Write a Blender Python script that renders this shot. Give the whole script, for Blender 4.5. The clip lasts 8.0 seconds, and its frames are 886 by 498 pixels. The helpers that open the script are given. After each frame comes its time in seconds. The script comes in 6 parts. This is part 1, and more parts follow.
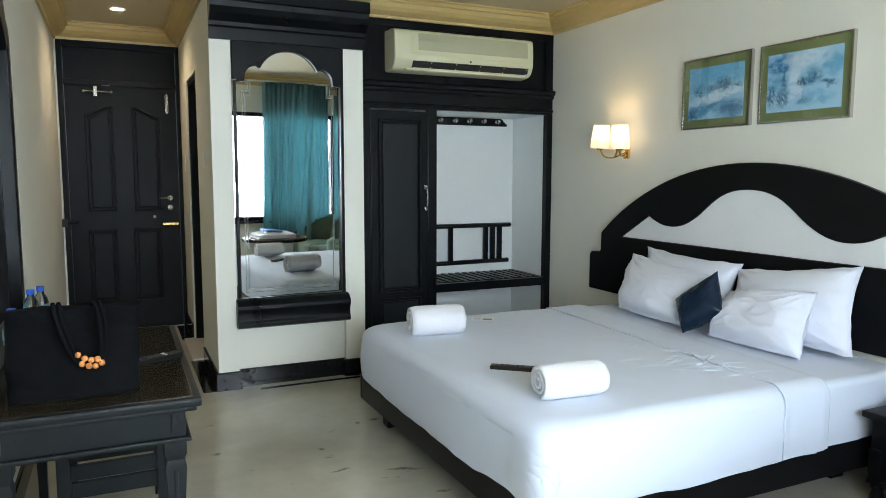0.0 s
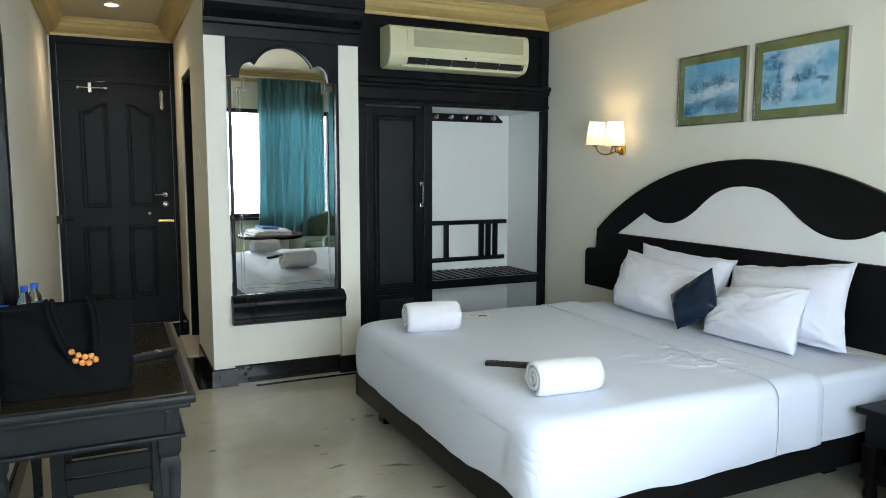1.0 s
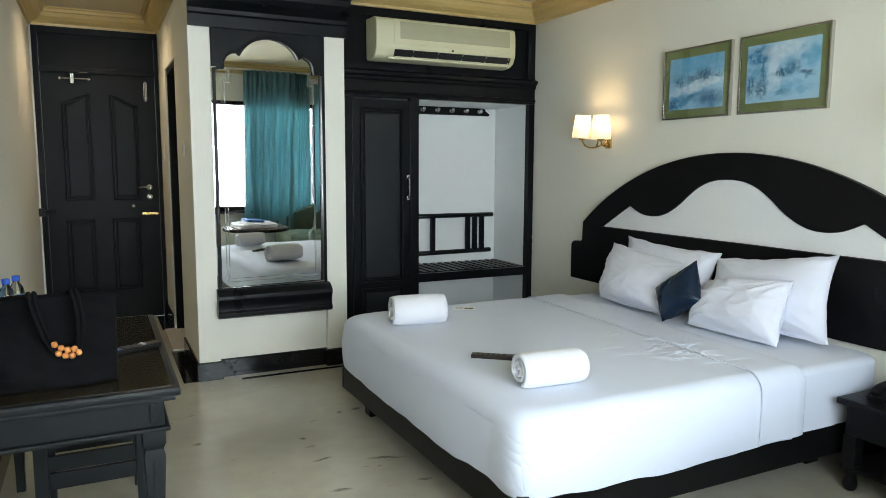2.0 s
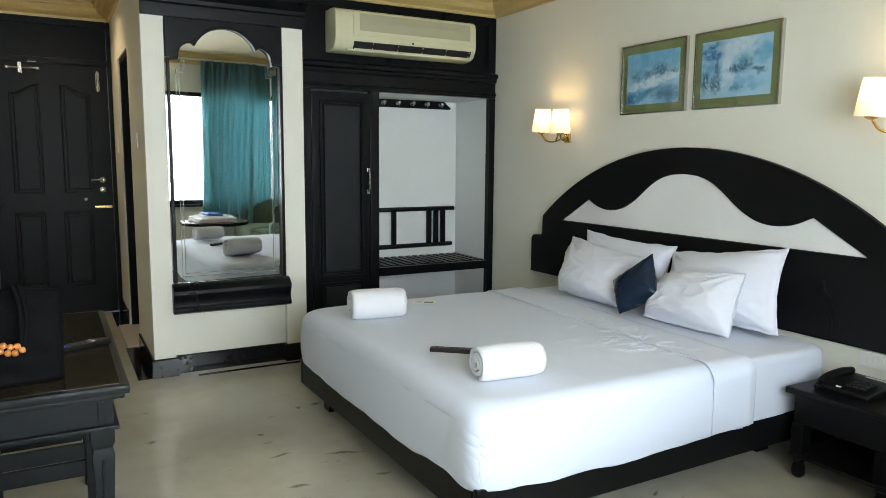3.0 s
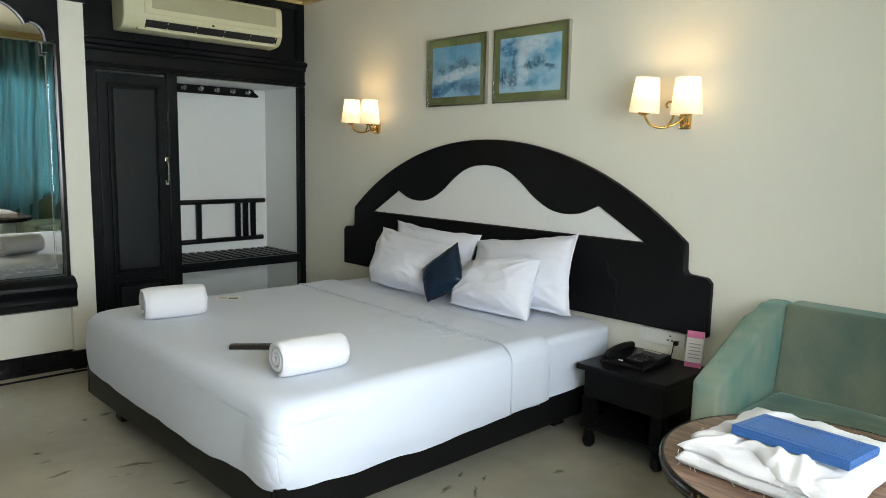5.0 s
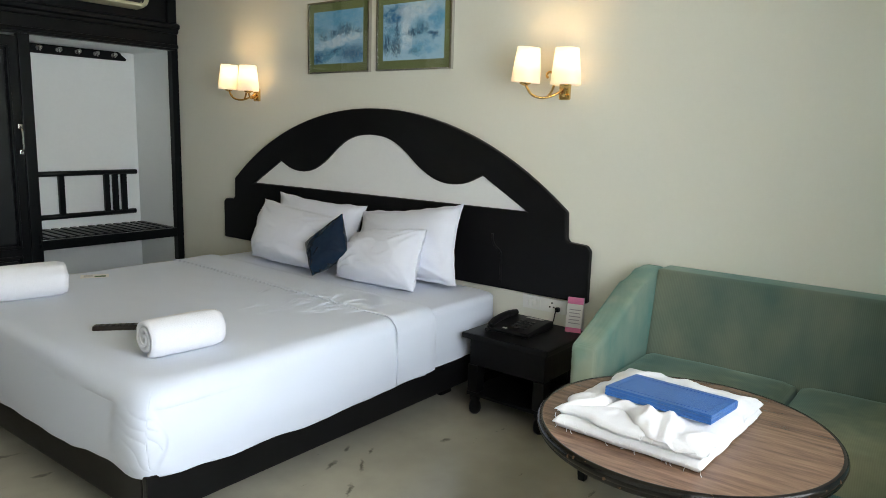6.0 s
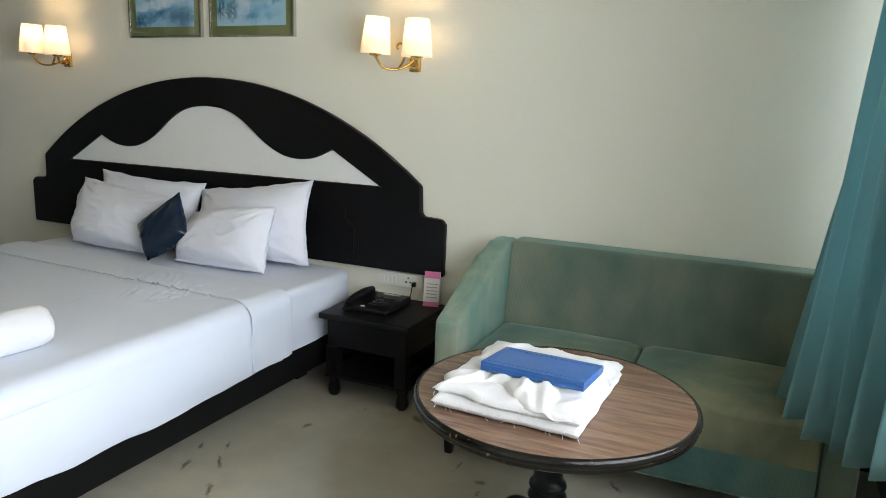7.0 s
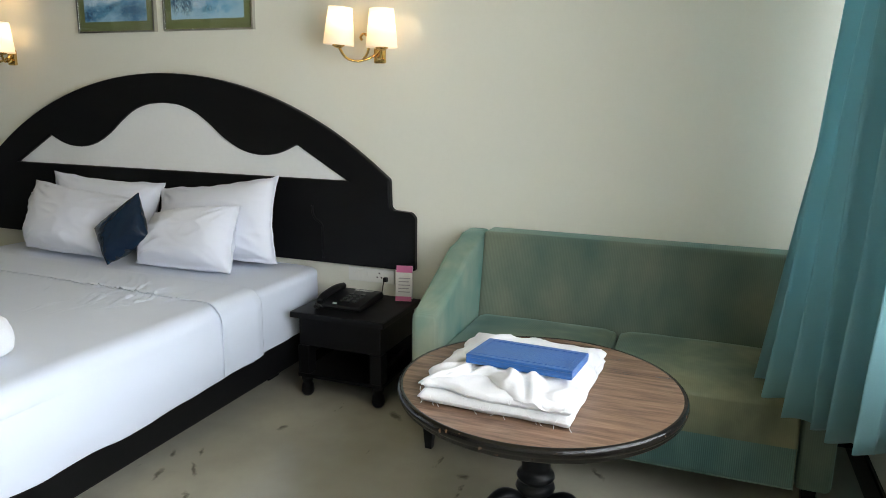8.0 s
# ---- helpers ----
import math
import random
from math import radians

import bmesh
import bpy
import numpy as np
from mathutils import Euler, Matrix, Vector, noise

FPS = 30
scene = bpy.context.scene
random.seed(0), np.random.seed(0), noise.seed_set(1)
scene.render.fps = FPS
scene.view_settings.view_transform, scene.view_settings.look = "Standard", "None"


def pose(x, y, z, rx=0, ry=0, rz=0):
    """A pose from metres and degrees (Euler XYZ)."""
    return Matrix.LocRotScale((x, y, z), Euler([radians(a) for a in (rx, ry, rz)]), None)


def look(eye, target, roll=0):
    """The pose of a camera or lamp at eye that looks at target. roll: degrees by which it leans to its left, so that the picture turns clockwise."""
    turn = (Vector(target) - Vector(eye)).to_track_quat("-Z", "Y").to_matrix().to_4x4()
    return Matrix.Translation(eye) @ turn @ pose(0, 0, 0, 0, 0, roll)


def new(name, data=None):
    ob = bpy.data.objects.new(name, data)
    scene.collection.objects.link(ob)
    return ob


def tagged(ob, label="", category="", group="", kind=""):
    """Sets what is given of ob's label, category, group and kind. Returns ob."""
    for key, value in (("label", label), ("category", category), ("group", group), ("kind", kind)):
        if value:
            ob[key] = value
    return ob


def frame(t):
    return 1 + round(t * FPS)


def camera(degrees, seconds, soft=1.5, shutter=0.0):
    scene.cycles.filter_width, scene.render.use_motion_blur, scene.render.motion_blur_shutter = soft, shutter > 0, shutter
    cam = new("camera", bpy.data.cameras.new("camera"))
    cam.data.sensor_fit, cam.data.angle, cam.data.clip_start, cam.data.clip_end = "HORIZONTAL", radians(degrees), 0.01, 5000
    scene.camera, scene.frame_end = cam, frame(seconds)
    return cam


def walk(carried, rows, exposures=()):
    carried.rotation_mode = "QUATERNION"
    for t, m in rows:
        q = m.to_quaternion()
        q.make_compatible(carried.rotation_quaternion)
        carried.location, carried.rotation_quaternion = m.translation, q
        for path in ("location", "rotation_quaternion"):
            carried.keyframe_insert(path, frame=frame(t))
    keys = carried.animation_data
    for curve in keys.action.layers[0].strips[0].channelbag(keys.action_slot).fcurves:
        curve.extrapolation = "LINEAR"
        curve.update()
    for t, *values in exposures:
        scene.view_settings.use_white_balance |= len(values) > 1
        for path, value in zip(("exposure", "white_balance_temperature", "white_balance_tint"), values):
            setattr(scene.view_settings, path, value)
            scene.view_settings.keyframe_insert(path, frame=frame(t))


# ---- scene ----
cam = camera(64.5, 8.0, soft=0.8)
PATH = [
    (0, (-3.437, -5.198, 1.469), (-2.603, -3.392, 1.259), 0.1),
    (0.5, (-3.434, -5.201, 1.47), (-2.596, -3.398, 1.256), 0.0),
    (1, (-3.43, -5.201, 1.468), (-2.588, -3.401, 1.249), 0.1),
    (1.5, (-3.433, -5.201, 1.465), (-2.578, -3.407, 1.236), 0.2),
    (3, (-3.4, -5.206, 1.462), (-2.435, -3.473, 1.208), 0.5),
    (3.5, (-3.379, -5.206, 1.46), (-2.331, -3.522, 1.206), 0.7),
    (4, (-3.354, -5.214, 1.457), (-2.202, -3.599, 1.208), 0.8),
    (4.5, (-3.325, -5.23, 1.452), (-2.06, -3.702, 1.203), 0.9),
    (6, (-3.222, -5.227, 1.423), (-1.664, -4.018, 1.09), 1.6),
    (6.5, (-3.204, -5.179, 1.424), (-1.521, -4.164, 1.051), 1.8),
    (7, (-3.211, -5.096, 1.425), (-1.421, -4.297, 1.03), 2.1),
    (7.5, (-3.208, -5.047, 1.414), (-1.383, -4.338, 1.005), 1.4),
    (8, (-3.199, -5.022, 1.407), (-1.366, -4.333, 1.0), 0.9),
]
walk(cam, [(t, look(eye, target, roll)) for t, eye, target, roll in PATH],
     [(0.0, 0.20, 6200, 10), (1.5, 0.19, 6350, 10), (3.5, 0.15, 6750, 10), (4.5, 0.03, 6850, 10), (6.0, -0.12, 6850, 13), (8.0, -0.09, 6800, 14)])

# ---- light ----
world = bpy.data.worlds.new("sky")
scene.world = world
world.use_nodes = True
wn = world.node_tree
sky = wn.nodes.new("ShaderNodeTexSky")
sky.sky_type = "NISHITA"
sky.sun_disc = False
sky.sun_elevation, sky.sun_rotation = radians(50), radians(150)
wn.links.new(sky.outputs[0], wn.nodes["Background"].inputs[0])
wn.nodes["Background"].inputs[1].default_value = 0.12

sun = bpy.data.lights.new("sun", "SUN")
sun.energy, sun.angle, sun.color = 1.0, radians(12), (1.0, 0.95, 0.88)
new("sun", sun).matrix_world = look((0, 0, 12), (3.0, -1.0, 6.0))

WIN_X0, WIN_X1, WIN_Z0, WIN_Z1, WIN_Y = -3.55, -0.02, 0.74, 2.28, -5.68
day = bpy.data.lights.new("daylight", "AREA")
day.shape, day.size, day.size_y = "RECTANGLE", WIN_X1 - WIN_X0 - 0.1, WIN_Z1 - WIN_Z0 - 0.1
day.energy, day.color, day.spread = 97.0, (0.82, 0.92, 1.0), radians(152)
new("daylight", day).matrix_world = look(((WIN_X0 + WIN_X1) / 2, WIN_Y - 0.10, (WIN_Z0 + WIN_Z1) / 2),
                                         ((WIN_X0 + WIN_X1) / 2, 0, 0.85))


def point_lamp(name, place, watts, colour, size):
    data = bpy.data.lights.new(name, "POINT")
    data.energy, data.color, data.shadow_soft_size = watts, colour, size
    ob = new(name, data)
    ob.location = place
    return ob


# ---- materials ----
def material(name, colour, rough=0.5, metal=0.0, spots=(0.0, 3.0), grain=(0.0, 60.0), bump=(0.0, 80.0), spec=0.5,
             stretch=(1, 1, 1), second=None, coat=0.0, sheen=0.0, rough_vary=0.0):
    """A surface with colour variation at a large and a fine scale, and a fine relief."""
    m = bpy.data.materials.new(name)
    m.use_nodes = True
    t = m.node_tree
    b = t.nodes["Principled BSDF"]
    b.inputs["Roughness"].default_value, b.inputs["Metallic"].default_value = rough, metal
    b.inputs["Specular IOR Level"].default_value = spec
    b.inputs["Coat Weight"].default_value = coat
    b.inputs["Coat Roughness"].default_value = 0.12
    b.inputs["Sheen Weight"].default_value = sheen
    co = t.nodes.new("ShaderNodeTexCoord")
    mp = t.nodes.new("ShaderNodeMapping")
    mp.inputs["Scale"].default_value = stretch
    t.links.new(co.outputs["Object"], mp.inputs["Vector"])

    def field(scale, detail=4.0, rough_n=0.55):
        n = t.nodes.new("ShaderNodeTexNoise")
        n.inputs["Scale"].default_value, n.inputs["Detail"].default_value = scale, detail
        n.inputs["Roughness"].default_value = rough_n
        t.links.new(mp.outputs["Vector"], n.inputs["Vector"])
        return n.outputs["Fac"]

    dark = second or tuple(c * 0.45 for c in colour)
    out = None
    for amount, scale in (spots, grain):
        if amount <= 0:
            continue
        ramp = t.nodes.new("ShaderNodeMapRange")
        ramp.inputs["From Min"].default_value, ramp.inputs["From Max"].default_value = 0.38, 0.68
        ramp.inputs["To Max"].default_value = amount
        t.links.new(field(scale), ramp.inputs["Value"])
        mix = t.nodes.new("ShaderNodeMix")
        mix.data_type = "RGBA"
        t.links.new(ramp.outputs["Result"], mix.inputs["Factor"])
        if out is None:
            mix.inputs["A"].default_value = (*colour, 1)
        else:
            t.links.new(out, mix.inputs["A"])
        mix.inputs["B"].default_value = (*dark, 1)
        out = mix.outputs["Result"]
    if out is None:
        b.inputs["Base Color"].default_value = (*colour, 1)
    else:
        t.links.new(out, b.inputs["Base Color"])
    if rough_vary > 0:
        r = t.nodes.new("ShaderNodeMapRange")
        r.inputs["To Min"].default_value, r.inputs["To Max"].default_value = max(0.02, rough - rough_vary), rough + rough_vary
        t.links.new(field(5.0, 6.0), r.inputs["Value"])
        t.links.new(r.outputs["Result"], b.inputs["Roughness"])
    if bump[0] > 0:
        bp = t.nodes.new("ShaderNodeBump")
        bp.inputs["Strength"].default_value, bp.inputs["Distance"].default_value = bump[0], 0.004
        t.links.new(field(bump[1], 6.0), bp.inputs["Height"])
        t.links.new(bp.outputs["Normal"], b.inputs["Normal"])
    return m


PAINT = material("cream_paint", (0.755, 0.748, 0.655), 0.55, spots=(0.05, 1.2), grain=(0.03, 40), bump=(0.10, 90), second=(0.5, 0.5, 0.42))
PANEL_W = material("white_panel_laminate", (0.80, 0.81, 0.80), 0.45, spots=(0.05, 1.5), grain=(0.03, 40), bump=(0.05, 90))
NICHE = material("niche_paint", (0.78, 0.81, 0.80), 0.5, spots=(0.05, 1.5), grain=(0.03, 40), bump=(0.08, 90))
CEIL = material("ceiling_paint", (0.56, 0.48, 0.31), 0.6, spots=(0.04, 1.0), bump=(0.06, 70))
GOLD = material("ochre_cornice_paint", (0.56, 0.42, 0.17), 0.42, spots=(0.25, 2.0), grain=(0.15, 50), bump=(0.08, 60), second=(0.36, 0.25, 0.09))
BLACK = material("ebonised_wood", (0.0032, 0.0040, 0.0048), 0.30, spots=(0.35, 2.0), grain=(0.3, 14), bump=(0.10, 18), stretch=(1, 1, 0.25),
                 second=(0.0068, 0.0088, 0.0102), spec=0.17, rough_vary=0.10)
BLACK_D = material("matt_black_door_paint", (0.0034, 0.0045, 0.0053), 0.40, spots=(0.35, 2.0), grain=(0.3, 14), bump=(0.10, 18), stretch=(1, 1, 0.25),
                   second=(0.007, 0.010, 0.011), spec=0.12)
BLACK_S = material("satin_black_panel", (0.0056, 0.0077, 0.0091), 0.42, spots=(0.3, 2.0), grain=(0.3, 14), bump=(0.10, 18), stretch=(1, 1, 0.25), second=(0.011, 0.0145, 0.0165), spec=0.26)
DESKTOP = material("glossy_dark_brown_lacquer", (0.020, 0.016, 0.009), 0.13, spots=(0.4, 3), grain=(0.3, 18), second=(0.034, 0.027, 0.015), spec=0.4, stretch=(1, 0.2, 1), rough_vary=0.05)
BLACK_H = material("ebonised_wood_board", (0.004, 0.004, 0.0045), 0.36, spots=(0.3, 1.6), grain=(0.3, 12), bump=(0.08, 20), stretch=(1, 0.25, 1),
                   second=(0.007, 0.007, 0.008), spec=0.16, rough_vary=0.10)
STONE = material("black_skirting_stone", (0.005, 0.005, 0.006), 0.14, spots=(0.4, 5), grain=(0.3, 40), second=(0.016, 0.016, 0.018), spec=0.35, rough_vary=0.08)
LINEN = material("white_bed_linen", (0.630, 0.685, 0.795), 0.8, spots=(0.04, 2), bump=(0.30, 6.5), sheen=0.1, second=(0.60, 0.645, 0.75))
PILLOW = material("white_pillow_cotton", (0.72, 0.75, 0.84), 0.8, spots=(0.06, 4), bump=(0.12, 18), sheen=0.1, second=(0.68, 0.68, 0.76))
TERRY = material("white_terry", (0.71, 0.72, 0.76), 0.95, spots=(0.15, 6), grain=(0.2, 220), bump=(0.45, 170), sheen=0.2, second=(0.58, 0.59, 0.64))
COTTON = material("white_cotton_cloth", (0.735, 0.74, 0.76), 0.9, spots=(0.1, 8), grain=(0.12, 200), bump=(0.4, 140), second=(0.64, 0.64, 0.66))
SATIN = material("navy_satin", (0.004, 0.014, 0.034), 0.27, spots=(0.5, 4), bump=(0.25, 9), second=(0.010, 0.034, 0.075), spec=0.36)
CHROME = material("brushed_steel", (0.62, 0.61, 0.58), 0.22, 1.0, rough_vary=0.08, grain=(0.2, 60))
BRASS = material("polished_brass", (0.72, 0.48, 0.17), 0.2, 1.0, grain=(0.3, 50), rough_vary=0.08)
AC_W = material("aged_cream_plastic", (0.64, 0.63, 0.43), 0.38, spots=(0.12, 3), grain=(0.04, 30), second=(0.55, 0.5, 0.3))
AC_G = material("dusty_inlet_mesh", (0.44, 0.43, 0.28), 0.6, spots=(0.2, 6), grain=(0.3, 160), bump=(0.3, 200), second=(0.33, 0.32, 0.20))
AC_D = material("dark_plastic", (0.02, 0.02, 0.022), 0.35, grain=(0.3, 30))
PHONE = material("black_plastic", (0.005, 0.005, 0.006), 0.32, grain=(0.3, 60), second=(0.012, 0.012, 0.012), spec=0.25)
WHITE_PL = material("white_plastic", (0.78, 0.78, 0.74), 0.35, spots=(0.05, 8))
PINK = material("pink_card", (0.75, 0.20, 0.40), 0.6, spots=(0.1, 20))
PAPER = material("white_card", (0.78, 0.76, 0.75), 0.6, spots=(0.05, 20))
PRINT = material("grey_print", (0.42, 0.40, 0.42), 0.7, spots=(0.1, 20))
GREEN_P = material("green_print", (0.10, 0.19, 0.08), 0.7, spots=(0.2, 30))
MAT_G = material("olive_mount_board", (0.20, 0.23, 0.085), 0.7, spots=(0.2, 3), grain=(0.1, 80))
FOLDER = material("blue_leatherette", (0.016, 0.085, 0.26), 0.32, spots=(0.3, 6), grain=(0.2, 120), bump=(0.25, 160), second=(0.03, 0.15, 0.5))
CLOTH = material("black_bag_fabric", (0.004, 0.0044, 0.005), 0.9, spots=(0.3, 5), bump=(0.25, 160), second=(0.006, 0.006, 0.007), spec=0.08)
BEAD = material("varnished_wood_bead", (0.62, 0.25, 0.07), 0.3, spots=(0.4, 30), second=(0.4, 0.13, 0.03))
CAP = material("blue_bottle_cap", (0.02, 0.10, 0.55), 0.35, spots=(0.1, 40))
LABELM = material("blue_bottle_wrap", (0.08, 0.35, 0.55), 0.4, spots=(0.5, 30), second=(0.6, 0.65, 0.7))
BROWN = material("brown_lacquer", (0.010, 0.005, 0.0035), 0.28, spots=(0.4, 12), second=(0.035, 0.015, 0.009))
MARBLE = material("pale_threshold_marble", (0.62, 0.58, 0.52), 0.25, spots=(0.3, 6), second=(0.45, 0.40, 0.35))


def floor_material():
    """Polished grey-beige cast stone with cloudy stains, scuffs and small dark marks."""
    m = material("polished_stone_floor", (0.46, 0.435, 0.350), 0.15, spots=(0.75, 1.3), grain=(0.30, 7.0), second=(0.31, 0.295, 0.24),
                 rough_vary=0.12, bump=(0.02, 5))
    t = m.node_tree
    b = t.nodes["Principled BSDF"]
    mix_in = b.inputs["Base Color"].links[0].from_socket
    co = t.nodes.new("ShaderNodeTexCoord")
    mp = t.nodes.new("ShaderNodeMapping")
    mp.inputs["Scale"].default_value = (1.0, 2.6, 1.0)
    mp.inputs["Rotation"].default_value = (0, 0, 0.5)
    t.links.new(co.outputs["Object"], mp.inputs["Vector"])
    n = t.nodes.new("ShaderNodeTexNoise")
    n.inputs["Scale"].default_value, n.inputs["Detail"].default_value, n.inputs["Roughness"].default_value = 4.4, 5.0, 0.62
    t.links.new(mp.outputs["Vector"], n.inputs["Vector"])
    r = t.nodes.new("ShaderNodeMapRange")
    r.inputs["From Min"].default_value, r.inputs["From Max"].default_value, r.inputs["To Max"].default_value = 0.675, 0.72, 0.55
    t.links.new(n.outputs["Fac"], r.inputs["Value"])
    # scuffs and stains that lie where chairs and the bed have been dragged
    geo = t.nodes.new("ShaderNodeNewGeometry")
    ragged = t.nodes.new("ShaderNodeTexNoise")
    ragged.inputs["Scale"].default_value, ragged.inputs["Detail"].default_value = 26.0, 5.0
    t.links.new(geo.outputs["Position"], ragged.inputs["Vector"])
    shift = t.nodes.new("ShaderNodeVectorMath")
    shift.operation = "MULTIPLY_ADD"
    shift.inputs[1].default_value = (0.050, 0.050, 0.0)
    t.links.new(ragged.outputs["Color"], shift.inputs[0])
    t.links.new(geo.outputs["Position"], shift.inputs[2])
    total = r.outputs["Result"]
    for x, y, long, wide, turn in ((-2.185, -2.04, 0.105, 0.014, -20), (-2.48, -1.92, 0.065, 0.014, 10), (-2.085, -1.29, 0.04, 0.022, 0), (-2.20, -1.31, 0.018, 0.018, 0),
                                   (-2.50, -2.28, 0.055, 0.015, -10), (-2.50, -1.62, 0.018, 0.016, 0), (-3.02, -1.45, 0.03, 0.02, 0), (-1.13, -3.09, 0.03, 0.013, 35),
                                   (-1.20, -3.25, 0.065, 0.011, 40), (-1.28, -3.15, 0.05, 0.013, 20), (-0.77, -3.37, 0.03, 0.018, 0), (-0.64, -4.72, 0.05, 0.012, 30),
                                   (-0.47, -3.78, 0.06, 0.02, 50), (-1.38, -3.36, 0.06, 0.008, 35), (-0.86, -4.24, 0.02, 0.03, 0), (-1.08, -3.19, 0.035, 0.010, 30)):
        at = t.nodes.new("ShaderNodeMapping")
        at.vector_type = "TEXTURE"
        at.inputs["Location"].default_value = (x + 0.025, y + 0.025, 0)
        at.inputs["Rotation"].default_value = (0, 0, radians(turn))
        at.inputs["Scale"].default_value = (long, wide, 1)
        t.links.new(shift.outputs["Vector"], at.inputs["Vector"])
        far = t.nodes.new("ShaderNodeVectorMath")
        far.operation = "LENGTH"
        t.links.new(at.outputs["Vector"], far.inputs[0])
        spot_in = t.nodes.new("ShaderNodeMapRange")
        spot_in.inputs["From Min"].default_value, spot_in.inputs["From Max"].default_value = 1.1, 0.3
        spot_in.inputs["To Max"].default_value = 0.70
        t.links.new(far.outputs["Value"], spot_in.inputs["Value"])
        most = t.nodes.new("ShaderNodeMath")
        most.operation = "MAXIMUM"
        t.links.new(total, most.inputs[0])
        t.links.new(spot_in.outputs["Result"], most.inputs[1])
        total = most.outputs[0]
    mix = t.nodes.new("ShaderNodeMix")
    mix.data_type = "RGBA"
    t.links.new(total, mix.inputs["Factor"])
    t.links.new(mix_in, mix.inputs["A"])
    mix.inputs["B"].default_value = (0.07, 0.065, 0.055, 1)
    t.links.new(mix.outputs["Result"], b.inputs["Base Color"])
    return m


FLOOR = floor_material()


def wood_grain_material():
    m = bpy.data.materials.new("walnut_laminate")
    m.use_nodes = True
    t = m.node_tree
    b = t.nodes["Principled BSDF"]
    co = t.nodes.new("ShaderNodeTexCoord")
    mp = t.nodes.new("ShaderNodeMapping")
    mp.inputs["Scale"].default_value = (9.0, 0.9, 1.0)
    mp.inputs["Rotation"].default_value = (0, 0, 0.12)
    t.links.new(co.outputs["Object"], mp.inputs["Vector"])
    n = t.nodes.new("ShaderNodeTexNoise")
    n.inputs["Scale"].default_value, n.inputs["Detail"].default_value, n.inputs["Roughness"].default_value = 6.0, 8.0, 0.65
    t.links.new(mp.outputs["Vector"], n.inputs["Vector"])
    ramp = t.nodes.new("ShaderNodeValToRGB")
    ramp.color_ramp.elements[0].position, ramp.color_ramp.elements[0].color = 0.33, (0.085, 0.048, 0.030, 1)
    ramp.color_ramp.elements[1].position, ramp.color_ramp.elements[1].color = 0.68, (0.225, 0.135, 0.088, 1)
    t.links.new(n.outputs["Fac"], ramp.inputs["Fac"])
    t.links.new(ramp.outputs["Color"], b.inputs["Base Color"])
    b.inputs["Roughness"].default_value = 0.26
    bp = t.nodes.new("ShaderNodeBump")
    bp.inputs["Strength"].default_value, bp.inputs["Distance"].default_value = 0.08, 0.002
    t.links.new(n.outputs["Fac"], bp.inputs["Height"])
    t.links.new(bp.outputs["Normal"], b.inputs["Normal"])
    return m


WOODTOP = wood_grain_material()


